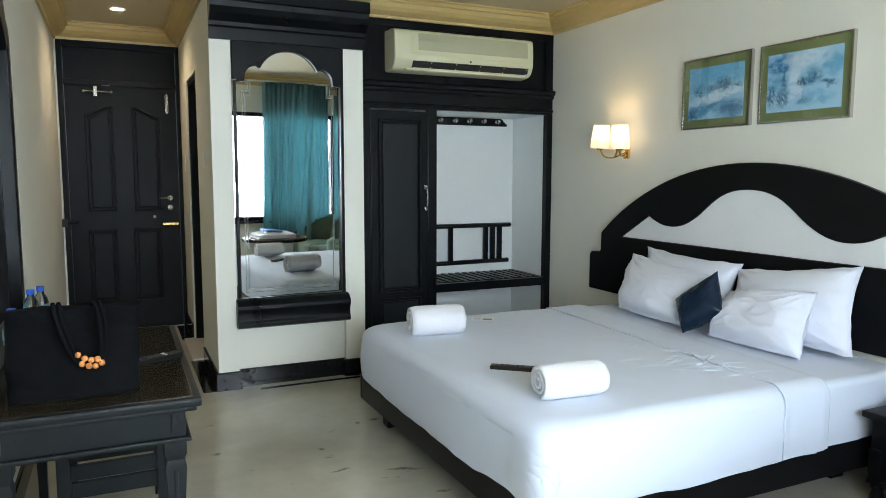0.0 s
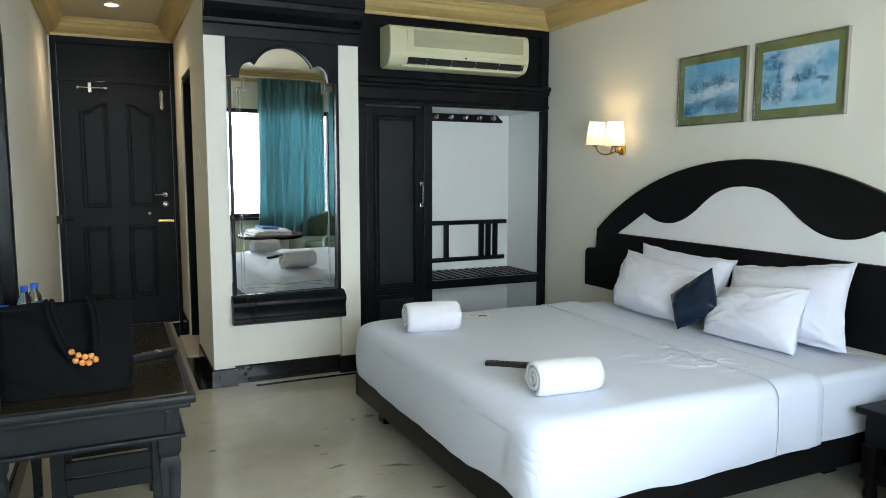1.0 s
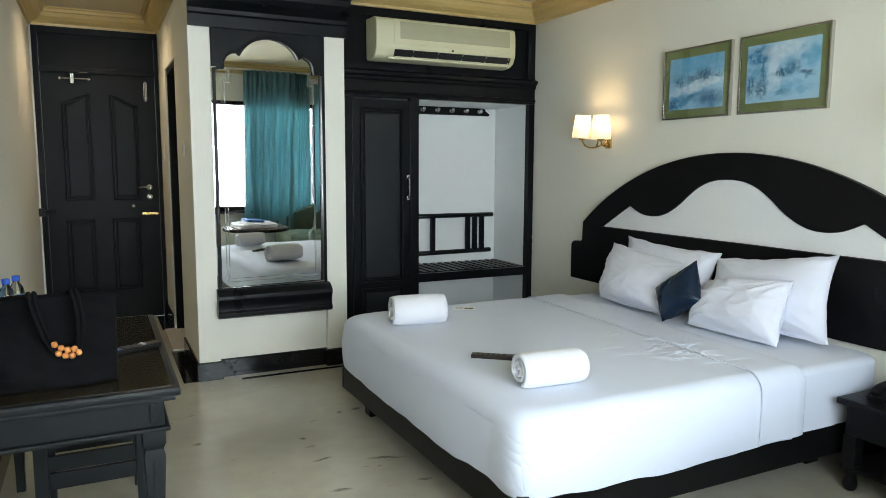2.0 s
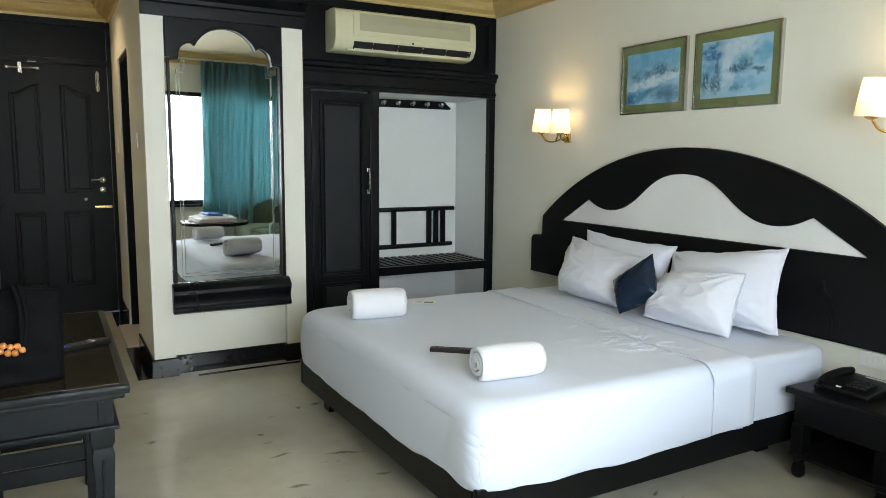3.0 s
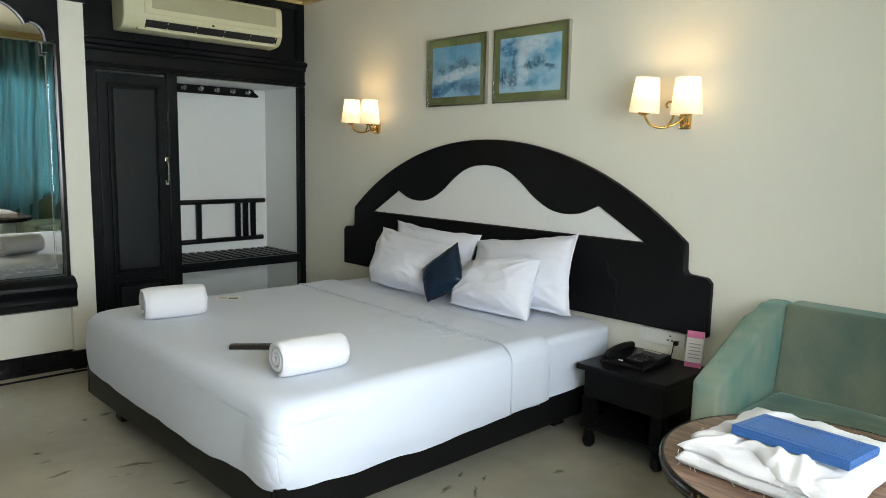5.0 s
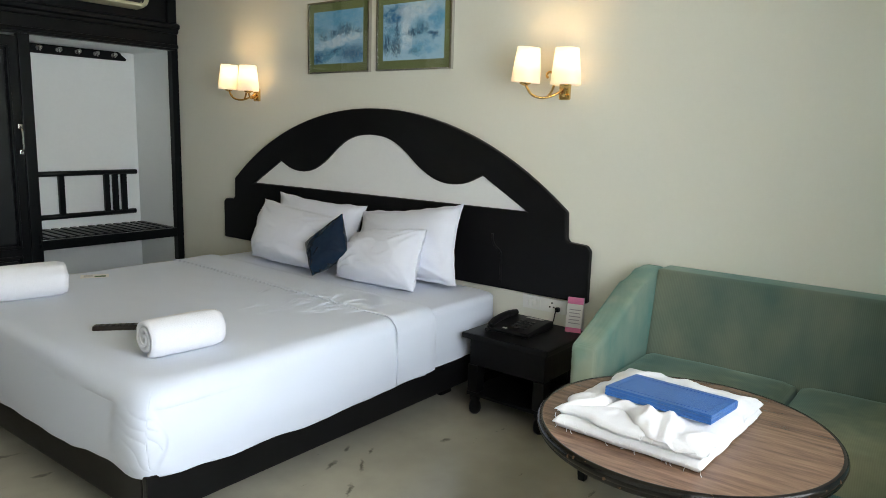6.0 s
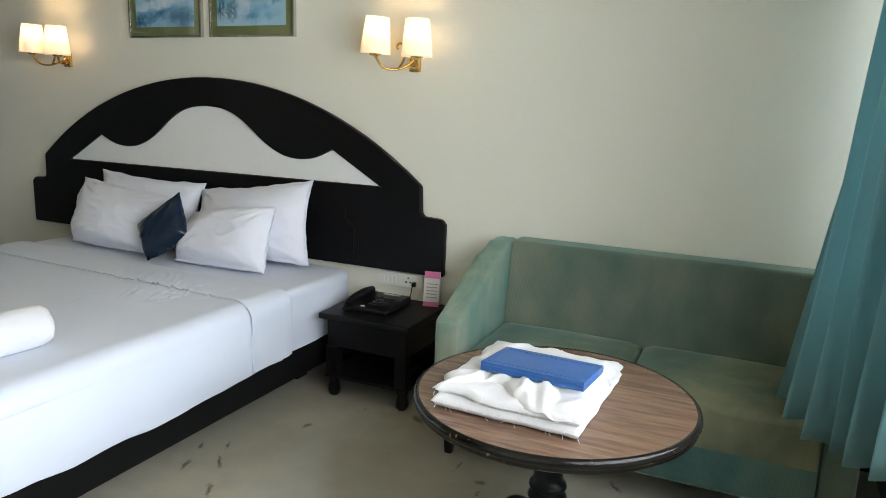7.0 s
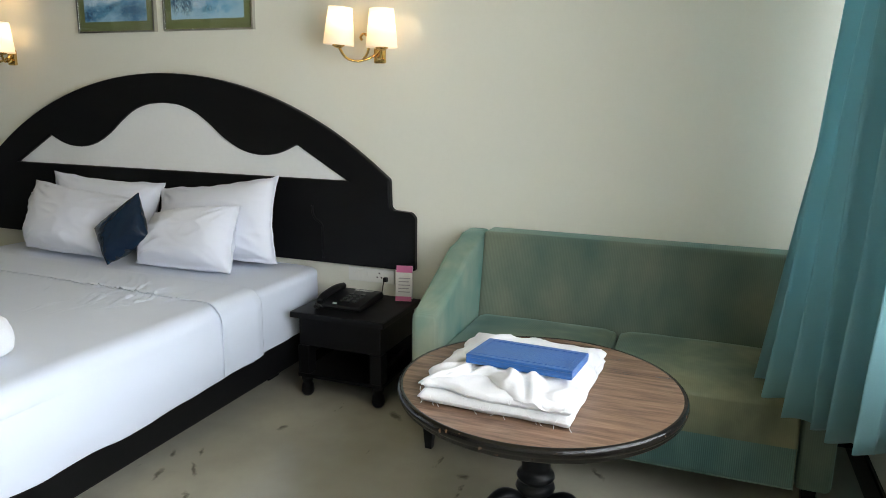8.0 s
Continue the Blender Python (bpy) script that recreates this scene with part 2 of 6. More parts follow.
def velvet_material(name, tones, rib_axis, seed=0.0, ribs=0.1):
    """Ribbed velvet: fine cords, brushed and worn lighter and darker patches of the nap."""
    m = bpy.data.materials.new(name)
    m.use_nodes = True
    t = m.node_tree
    b = t.nodes["Principled BSDF"]
    b.inputs["Roughness"].default_value = 0.7
    b.inputs["Specular IOR Level"].default_value = 0.25
    b.inputs["Sheen Weight"].default_value = 0.45
    b.inputs["Sheen Roughness"].default_value = 0.4
    b.inputs["Sheen Tint"].default_value = (0.5, 0.8, 0.72, 1)
    co = t.nodes.new("ShaderNodeTexCoord")
    mp = t.nodes.new("ShaderNodeMapping")
    mp.inputs["Location"].default_value = (seed, seed, 0)
    mp.inputs["Scale"].default_value = (1.0, 0.8, 0.55)
    t.links.new(co.outputs["Object"], mp.inputs["Vector"])

    def patches(scale, detail):
        nz = t.nodes.new("ShaderNodeTexNoise")
        nz.inputs["Scale"].default_value, nz.inputs["Detail"].default_value = scale, detail
        nz.inputs["Roughness"].default_value = 0.55
        t.links.new(mp.outputs["Vector"], nz.inputs["Vector"])
        return nz.outputs["Fac"]

    add = t.nodes.new("ShaderNodeMath")
    add.operation = "MULTIPLY_ADD"
    add.inputs[1].default_value = 0.20
    t.links.new(patches(11.0, 6.0), add.inputs[0])
    sc = t.nodes.new("ShaderNodeMath")
    sc.operation = "MULTIPLY"
    sc.inputs[1].default_value = 0.80
    t.links.new(patches(2.6, 4.0), sc.inputs[0])
    t.links.new(sc.outputs[0], add.inputs[2])
    ramp = t.nodes.new("ShaderNodeValToRGB")
    el = ramp.color_ramp.elements
    el[0].position, el[0].color = 0.32, (*tones[0], 1)
    el[1].position, el[1].color = 0.74, (*tones[2], 1)
    mid = el.new(0.50)
    mid.color = (*tones[1], 1)
    t.links.new(add.outputs[0], ramp.inputs["Fac"])
    w = t.nodes.new("ShaderNodeTexWave")
    w.bands_direction = rib_axis
    w.inputs["Scale"].default_value, w.inputs["Distortion"].default_value = 46.0, 0.15
    t.links.new(co.outputs["Object"], w.inputs["Vector"])
    rib = t.nodes.new("ShaderNodeMapRange")
    rib.inputs["To Min"].default_value, rib.inputs["To Max"].default_value = 1 - ribs, 1 + 0.6 * ribs
    t.links.new(w.outputs["Fac"], rib.inputs["Value"])
    mul = t.nodes.new("ShaderNodeVectorMath")
    mul.operation = "SCALE"
    t.links.new(ramp.outputs["Color"], mul.inputs[0])
    t.links.new(rib.outputs["Result"], mul.inputs["Scale"])
    t.links.new(mul.outputs["Vector"], b.inputs["Base Color"])
    bp = t.nodes.new("ShaderNodeBump")
    bp.inputs["Strength"].default_value, bp.inputs["Distance"].default_value = 2.0 * ribs, 0.003
    t.links.new(w.outputs["Fac"], bp.inputs["Height"])
    t.links.new(bp.outputs["Normal"], b.inputs["Normal"])
    return m


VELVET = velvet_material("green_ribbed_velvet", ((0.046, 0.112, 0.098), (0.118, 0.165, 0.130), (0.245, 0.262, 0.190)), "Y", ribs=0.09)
# same velvet in a lighter teal: window light put into the colour
VELVET_LIT = velvet_material("teal_velvet_lit_tone", ((0.065, 0.200, 0.185), (0.190, 0.275, 0.225), (0.400, 0.400, 0.295)), "X", 3.0, 0.04)
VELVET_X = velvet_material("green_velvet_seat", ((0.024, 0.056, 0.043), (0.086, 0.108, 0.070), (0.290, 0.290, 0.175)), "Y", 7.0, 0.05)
# seat front: the velvet's lit sheen painted in as a lighter teal
VELVET_SHEEN = velvet_material("teal_velvet_front_sheen", ((0.056, 0.125, 0.112), (0.102, 0.185, 0.162), (0.190, 0.240, 0.196)), "Y", 5.0, 0.18)


def curtain_material():
    m = material("teal_curtain_fabric", (0.205, 0.405, 0.435), 0.6, spots=(0.25, 1.5), grain=(0.15, 150), bump=(0.3, 240), second=(0.150, 0.325, 0.355), sheen=0.3)
    t = m.node_tree
    b = t.nodes["Principled BSDF"]
    tr = t.nodes.new("ShaderNodeBsdfTranslucent")
    tr.inputs["Color"].default_value = (0.30, 0.52, 0.55, 1)
    mix = t.nodes.new("ShaderNodeMixShader")
    mix.inputs["Fac"].default_value = 0.45
    t.links.new(b.outputs[0], mix.inputs[1])
    t.links.new(tr.outputs[0], mix.inputs[2])
    t.links.new(mix.outputs[0], t.nodes["Material Output"].inputs["Surface"])
    return m


CURTAIN = curtain_material()


def glass_material(name, colour, rough=0.02):
    m = bpy.data.materials.new(name)
    m.use_nodes = True
    b = m.node_tree.nodes["Principled BSDF"]
    b.inputs["Base Color"].default_value = (*colour, 1)
    b.inputs["Roughness"].default_value, b.inputs["Transmission Weight"].default_value, b.inputs["IOR"].default_value = rough, 1.0, 1.45
    return m


GLASS = glass_material("clear_glass", (0.97, 0.98, 0.98))
MIRROR = material("mirror_silver", (0.86, 0.87, 0.86), 0.015, 1.0)
FROST = material("frosted_glass_groove", (0.20, 0.21, 0.205), 0.5, 0.5)
MIRROR_B = material("bevelled_mirror_silver", (0.82, 0.84, 0.83), 0.03, 1.0)


def glow_material(name, colour, strength, base):
    m = bpy.data.materials.new(name)
    m.use_nodes = True
    b = m.node_tree.nodes["Principled BSDF"]
    b.inputs["Base Color"].default_value = (*base, 1)
    b.inputs["Roughness"].default_value = 0.3
    b.inputs["Emission Color"].default_value, b.inputs["Emission Strength"].default_value = (*colour, 1), strength
    return m


def opal_material():
    """Opal glass shade, lit from the bulb within: brighter by the bulb in its upper half."""
    m = glow_material("lit_opal_glass", (1.0, 0.82, 0.56), 1.0, (0.85, 0.83, 0.78))
    t = m.node_tree
    co = t.nodes.new("ShaderNodeTexCoord")
    sep = t.nodes.new("ShaderNodeSeparateXYZ")
    t.links.new(co.outputs["Generated"], sep.inputs[0])
    r = t.nodes.new("ShaderNodeMapRange")
    r.inputs["From Min"].default_value, r.inputs["From Max"].default_value = 0.25, 0.75
    r.inputs["To Min"].default_value, r.inputs["To Max"].default_value = 0.10, 0.95
    r.interpolation_type = "SMOOTHSTEP"
    t.links.new(sep.outputs["Z"], r.inputs["Value"])
    t.links.new(r.outputs["Result"], t.nodes["Principled BSDF"].inputs["Emission Strength"])
    tr = t.nodes.new("ShaderNodeBsdfTranslucent")
    tr.inputs["Color"].default_value = (1.0, 0.96, 0.90, 1)
    mix = t.nodes.new("ShaderNodeMixShader")
    mix.inputs["Fac"].default_value = 0.30
    t.links.new(t.nodes["Principled BSDF"].outputs[0], mix.inputs[1])
    t.links.new(tr.outputs[0], mix.inputs[2])
    t.links.new(mix.outputs[0], t.nodes["Material Output"].inputs["Surface"])
    return m


OPAL = opal_material()
DOWNLIGHT = glow_material("lit_downlight", (1.0, 0.84, 0.64), 14.0, (0.9, 0.88, 0.85))
OUTSIDE = glow_material("hazy_daylight", (0.93, 0.97, 1.0), 2.2, (0.0, 0.0, 0.0))


def watercolour(name, seed, paper, washes, strokes):
    """A loose blue watercolour: soft washes on pale paper, and small dark brush strokes; each (across, up, half width, half height, turn, strength)."""
    m = bpy.data.materials.new(name)
    m.use_nodes = True
    t = m.node_tree
    b = t.nodes["Principled BSDF"]
    b.inputs["Roughness"].default_value = 0.5
    co = t.nodes.new("ShaderNodeTexCoord")

    def noise_tex(scale, detail, vec):
        n = t.nodes.new("ShaderNodeTexNoise")
        n.inputs["Scale"].default_value, n.inputs["Detail"].default_value, n.inputs["Roughness"].default_value = scale, detail, 0.62
        t.links.new(vec, n.inputs["Vector"])
        return n

    def wavy(scale, amount):
        v = t.nodes.new("ShaderNodeVectorMath")
        v.operation = "MULTIPLY_ADD"
        v.inputs[1].default_value = (0, amount, amount)
        mid = t.nodes.new("ShaderNodeVectorMath")
        mid.operation = "SUBTRACT"
        mid.inputs[1].default_value = (0.5, 0.5, 0.5)
        off = t.nodes.new("ShaderNodeVectorMath")
        off.inputs[1].default_value = (seed, seed, seed)
        t.links.new(co.outputs["Generated"], off.inputs[0])
        t.links.new(noise_tex(scale, 4.0, off.outputs["Vector"]).outputs["Color"], mid.inputs[0])
        t.links.new(mid.outputs["Vector"], v.inputs[0])
        t.links.new(co.outputs["Generated"], v.inputs[2])
        return v.outputs["Vector"], off.outputs["Vector"]

    soft, moved = wavy(6.0, 0.34)
    crisp, _ = wavy(11.0, 0.16)

    def patch(vec, spec, inner):
        u, v, ru, rv, turn, strength = spec
        at = t.nodes.new("ShaderNodeMapping")
        at.vector_type = "TEXTURE"
        at.inputs["Location"].default_value = (0.5, 1 - u, v)
        at.inputs["Rotation"].default_value = (radians(turn), 0, 0)
        at.inputs["Scale"].default_value = (1000, ru, rv)
        t.links.new(vec, at.inputs["Vector"])
        ln = t.nodes.new("ShaderNodeVectorMath")
        ln.operation = "LENGTH"
        t.links.new(at.outputs["Vector"], ln.inputs[0])
        r = t.nodes.new("ShaderNodeMapRange")
        r.inputs["From Min"].default_value, r.inputs["From Max"].default_value, r.inputs["To Max"].default_value = 1.2, inner, strength
        t.links.new(ln.outputs["Value"], r.inputs["Value"])
        return r.outputs["Result"]

    def times(a, fac):
        x = t.nodes.new("ShaderNodeMath")
        x.operation = "MULTIPLY"
        t.links.new(a, x.inputs[0])
        t.links.new(fac, x.inputs[1])
        return x.outputs[0]

    def ramped(scale, lo, hi, stretch=(1, 1, 1)):
        mp = t.nodes.new("ShaderNodeMapping")
        mp.inputs["Scale"].default_value = stretch
        t.links.new(moved, mp.inputs["Vector"])
        r = t.nodes.new("ShaderNodeMapRange")
        r.inputs["From Min"].default_value, r.inputs["From Max"].default_value = lo, hi
        t.links.new(noise_tex(scale, 5.0, mp.outputs["Vector"]).outputs["Fac"], r.inputs["Value"])
        return r.outputs["Result"]

    blotch, dabs = ramped(15.0, 0.28, 0.52), ramped(26.0, 0.42, 0.50, (1, 1.6, 0.7))
    out = None
    for colour, items, vec, inner, grain in ((None, washes, soft, 0.6, blotch), ((0.030, 0.105, 0.200), strokes, crisp, 0.5, dabs)):
        for item in items:
            tint, spec = (item[0], item[1:]) if colour is None else (colour, item)
            mix = t.nodes.new("ShaderNodeMix")
            mix.data_type = "RGBA"
            t.links.new(times(patch(vec, spec, inner), grain), mix.inputs["Factor"])
            if out is None:
                mix.inputs["A"].default_value = (*paper, 1)
            else:
                t.links.new(out, mix.inputs["A"])
            mix.inputs["B"].default_value = (*tint, 1)
            out = mix.outputs["Result"]
    t.links.new(out, b.inputs["Base Color"])
    return m


SKY_B, MID_B, DEEP_B, WHITE_B = (0.16, 0.45, 0.66), (0.12, 0.36, 0.54), (0.035, 0.20, 0.40), (0.72, 0.82, 0.86)
ART_A = watercolour("blue_watercolour", 3.1, (0.36, 0.60, 0.73),
                    [(SKY_B, 0.40, 0.92, 0.70, 0.30, 0, 1.0), (MID_B, 0.15, 0.62, 0.22, 0.10, 0, 0.8), (DEEP_B, 0.15, 0.12, 0.22, 0.14, -20, 0.9), (MID_B, 0.45, 0.22, 0.30, 0.08, -25, 0.9),
                     (DEEP_B, 0.80, 0.15, 0.30, 0.17, 0, 0.8), (WHITE_B, 0.55, 0.44, 0.60, 0.09, -12, 1.0)],
                    [(0.20, 0.52, 0.10, 0.09, 0, 0.9), (0.42, 0.58, 0.14, 0.08, 0, 0.8), (0.66, 0.64, 0.16, 0.14, 0, 0.85), (0.90, 0.60, 0.08, 0.05, 0, 0.8),
                     (0.08, 0.10, 0.08, 0.09, 0, 0.9), (0.45, 0.24, 0.20, 0.04, -25, 0.7), (0.78, 0.18, 0.22, 0.13, 0, 0.55)])
ART_B = watercolour("blue_watercolour_trees", 8.7, (0.40, 0.63, 0.75),
                    [(DEEP_B, 0.20, 0.82, 0.28, 0.17, 0, 1.0), (MID_B, 0.12, 0.42, 0.20, 0.22, 0, 0.8), (SKY_B, 0.90, 0.72, 0.16, 0.18, 0, 1.0), (MID_B, 0.60, 0.52, 0.18, 0.12, 0, 0.8),
                     (SKY_B, 0.62, 0.20, 0.32, 0.12, 0, 0.9), (DEEP_B, 0.85, 0.42, 0.10, 0.06, 0, 0.8), (WHITE_B, 0.40, 0.48, 0.09, 0.32, 0, 1.0), (WHITE_B, 0.55, 0.86, 0.28, 0.16, 0, 0.9)],
                    [(0.24, 0.52, 0.03, 0.22, 0, 0.8), (0.06, 0.28, 0.07, 0.20, 0, 0.95), (0.22, 0.22, 0.09, 0.16, 0, 0.9), (0.52, 0.47, 0.12, 0.08, 0, 0.9),
                     (0.66, 0.54, 0.10, 0.10, 0, 0.7), (0.84, 0.44, 0.10, 0.04, 0, 0.9), (0.52, 0.16, 0.10, 0.05, 0, 0.6)])


# ---- mesh helpers ----
def root_of(ob):
    while ob.parent:
        ob = ob.parent
    return ob


def thing(name, base, label, category, group="", kind=""):
    """An Empty at the thing's base, that holds its parts."""
    ob = new(name)
    ob.empty_display_size = 0.1
    ob.location = base
    return tagged(ob, label, category, group, kind)


def finish(name, bm, mat, smooth=False):
    bmesh.ops.recalc_face_normals(bm, faces=bm.faces)
    data = bpy.data.meshes.new(name)
    if smooth:
        for f in bm.faces:
            f.smooth = True
    bm.to_mesh(data)
    bm.free()
    data.materials.append(mat)
    return data


def part(name, bm, mat, parent, label="", smooth=False, bevel=0.0):
    """Links a bmesh, given in the world's coordinates, as one mesh under a thing or a part."""
    o = root_of(parent).location
    bmesh.ops.translate(bm, vec=(-o[0], -o[1], -o[2]), verts=bm.verts)
    ob = new(name, finish(name, bm, mat, smooth))
    ob.parent = parent
    if bevel:
        soften(ob, bevel)
    return tagged(ob, label)


def single(name, bm, mat, label, category="", group="", kind="", smooth=False, bevel=0.0):
    """A thing of one mesh, with its origin at its base."""
    lo = [min(v.co[i] for v in bm.verts) for i in range(3)]
    hi = [max(v.co[i] for v in bm.verts) for i in range(3)]
    o = ((lo[0] + hi[0]) / 2, (lo[1] + hi[1]) / 2, lo[2])
    bmesh.ops.translate(bm, vec=(-o[0], -o[1], -o[2]), verts=bm.verts)
    ob = new(name, finish(name, bm, mat, smooth))
    ob.location = o
    if bevel:
        soften(ob, bevel)
    return tagged(ob, label, category, group, kind)


def soften(ob, width, segments=2):
    mod = ob.modifiers.new("rounded edges", "BEVEL")
    mod.width, mod.segments, mod.limit_method, mod.angle_limit = width, segments, "ANGLE", radians(35)
    mod.harden_normals = True
    for f in ob.data.polygons:
        f.use_smooth = True


def box(bm, x0, x1, y0, y1, z0, z1, bevel=0.0, segments=2):
    m = Matrix.Translation(((x0 + x1) / 2, (y0 + y1) / 2, (z0 + z1) / 2)) @ Matrix.Diagonal((abs(x1 - x0), abs(y1 - y0), abs(z1 - z0), 1))
    vs = bmesh.ops.create_cube(bm, size=1.0, matrix=m)["verts"]
    if bevel:
        es = list({e for v in vs for e in v.link_edges})
        bmesh.ops.bevel(bm, geom=es, offset=bevel, segments=segments, profile=0.7, affect="EDGES")
    return bm


def boxed(*args, **kw):
    return box(bmesh.new(), *args, **kw)


def prism(bm, pts, axis, a, b):
    """A polygon drawn in the two other axes (in x, y, z order), drawn out along one axis from a to b."""
    def at(p, v):
        q = list(p)
        q.insert("xyz".index(axis), v)
        return q
    lo = [bm.verts.new(at(p, a)) for p in pts]
    hi = [bm.verts.new(at(p, b)) for p in pts]
    bm.faces.new(lo)
    bm.faces.new(hi[::-1])
    n = len(pts)
    for i in range(n):
        bm.faces.new((lo[i], lo[(i + 1) % n], hi[(i + 1) % n], hi[i]))
    return bm


def holed(bm, outer, inner, axis, a, b):
    """A plate with one hole, drawn out along an axis."""
    def at(p, v):
        q = list(p)
        q.insert("xyz".index(axis), v)
        return q
    edges = []
    for loop in (outer, inner):
        vs = [bm.verts.new(at(p, a)) for p in loop]
        edges += [bm.edges.new((vs[i], vs[(i + 1) % len(vs)])) for i in range(len(vs))]
    faces = [f for f in bmesh.ops.triangle_fill(bm, edges=edges, use_beauty=True)["geom"] if isinstance(f, bmesh.types.BMFace)]
    up = bmesh.ops.extrude_face_region(bm, geom=faces)["geom"]
    d = [0, 0, 0]
    d["xyz".index(axis)] = b - a
    bmesh.ops.translate(bm, vec=d, verts=[g for g in up if isinstance(g, bmesh.types.BMVert)])
    return bm


def lathe(bm, profile, centre, segments=32, squash=(1, 1)):
    """A turned form from (radius, height) pairs."""
    rings = []
    for r, z in profile:
        rings.append([bm.verts.new((centre[0] + squash[0] * r * math.cos(2 * math.pi * i / segments),
                                    centre[1] + squash[1] * r * math.sin(2 * math.pi * i / segments), centre[2] + z)) for i in range(segments)])
    for p, q in zip(rings, rings[1:]):
        for i in range(segments):
            bm.faces.new((p[i], p[(i + 1) % segments], q[(i + 1) % segments], q[i]))
    for ring in (rings[0], rings[-1]):
        bm.faces.new(ring)
    return bm


def tube(bm, pts, radius, segments=10, flat=1.0):
    """A round bar along points; radius may be one number or one for each point."""
    pts = [Vector(p) for p in pts]
    rad = radius if isinstance(radius, (list, tuple)) else [radius] * len(pts)
    rings, side = [], None
    for i, p in enumerate(pts):
        way = (pts[min(i + 1, len(pts) - 1)] - pts[max(i - 1, 0)]).normalized()
        if side is None:
            side = way.cross(Vector((0, 0, 1)) if abs(way.z) < 0.9 else Vector((1, 0, 0))).normalized()
        side = (side - way * side.dot(way)).normalized()
        up = way.cross(side)
        rings.append([bm.verts.new(p + rad[i] * (side * math.cos(2 * math.pi * k / segments) + up * flat * math.sin(2 * math.pi * k / segments)))
                      for k in range(segments)])
    for p, q in zip(rings, rings[1:]):
        for k in range(segments):
            bm.faces.new((p[k], p[(k + 1) % segments], q[(k + 1) % segments], q[k]))
    bm.faces.new(rings[0][::-1])
    bm.faces.new(rings[-1])
    return bm


def sphere(bm, centre, r, u=16, v=10):
    bmesh.ops.create_uvsphere(bm, u_segments=u, v_segments=v, radius=r, matrix=Matrix.Translation(centre))
    return bm


def moulding(bm, corners, profile, closed=True):
    """A moulding along right-angled walls (the room to the left of the way), from (distance into the room, height) pairs, mitred."""
    n = len(corners)
    normals = []
    for i in range(n):
        a, b = Vector(corners[i]), Vector(corners[(i + 1) % n])
        d = (b - a).normalized()
        normals.append(Vector((-d.y, d.x)))
    rings = []
    for i in range(n):
        if closed or 0 < i < n - 1:
            off = normals[i - 1] + normals[i]
        else:
            off = normals[0] if i == 0 else normals[n - 2]
        rings.append([bm.verts.new((corners[i][0] + off.x * d, corners[i][1] + off.y * d, z)) for d, z in profile])
    k = len(profile)
    for i in range(n if closed else n - 1):
        p, q = rings[i], rings[(i + 1) % n]
        for j in range(k):
            bm.faces.new((p[j], p[(j + 1) % k], q[(j + 1) % k], q[j]))
    if not closed:
        bm.faces.new(rings[0])
        bm.faces.new(rings[-1][::-1])
    return bm


def smooth_path(pts, steps=6):
    """A smooth line through points."""
    out = []
    p = [pts[0]] + list(pts) + [pts[-1]]
    for i in range(1, len(p) - 2):
        for s in range(steps):
            t = s / steps
            out.append(tuple(0.5 * (2 * b + (c - a) * t + (2 * a - 5 * b + 4 * c - d) * t * t + (3 * b - a - 3 * c + d) * t ** 3)
                             for a, b, c, d in zip(p[i - 1], p[i], p[i + 1], p[i + 2])))
    out.append(tuple(pts[-1]))
    return out


# ---- the room ----
TOP = 2.80
MIR_Y, MIR_X0, MIR_X1 = -0.33, -2.865, -1.82      # the projecting bay that carries the mirror
LEFT, DOOR_Y = -3.90, 2.0
FOOT = [(0, WIN_Y), (0, 0), (MIR_X1, 0), (MIR_X1, MIR_Y), (MIR_X0, MIR_Y), (MIR_X0, DOOR_Y), (LEFT, DOOR_Y), (LEFT, WIN_Y)]

single("floor", boxed(LEFT - 0.2, 0.2, WIN_Y - 0.2, DOOR_Y + 0.2, -0.12, 0.0), FLOOR, "polished grey-beige stone floor with dark stains and scuffs", "floor", kind="structure")
single("ceiling", boxed(LEFT - 0.2, 0.2, WIN_Y - 0.2, DOOR_Y + 0.2, TOP, TOP + 0.12), CEIL, "plain off-white painted ceiling", "ceiling", kind="structure")
single("wall_east", boxed(0, 0.2, WIN_Y - 0.2, 0.8, 0, TOP), PAINT, "cream painted wall behind the bed and sofa", "wall", kind="structure")
single("wall_west", boxed(LEFT - 0.2, LEFT, WIN_Y - 0.2, DOOR_Y + 0.2, 0, TOP), PAINT, "cream painted wall beside the desk", "wall", kind="structure")
single("wall_north", boxed(MIR_X1 - 0.2, 0, 0.58, 0.8, 0, TOP), NICHE, "pale painted wall behind the wardrobe recess", "wall", kind="structure")

bm = bmesh.new()
for x0, x1, z0, z1 in ((LEFT - 0.2, WIN_X0, 0, TOP), (WIN_X1, 0.2, 0, TOP), (WIN_X0, WIN_X1, 0, WIN_Z0), (WIN_X0, WIN_X1, WIN_Z1, TOP)):
    box(bm, x0, x1, WIN_Y - 0.2, WIN_Y, z0, z1)
single("wall_south", bm, PAINT, "cream painted wall with a wide window", "wall", kind="structure")

bm = bmesh.new()
for x0, x1, z0, z1 in ((LEFT, -3.885, 0, TOP), (-2.88, -2.7, 0, TOP), (-3.885, -2.88, 2.662, TOP)):
    box(bm, x0, x1, DOOR_Y, DOOR_Y + 0.2, z0, z1)
single("wall_corridor_end", bm, PAINT, "cream wall round the entrance door", "wall", kind="structure")

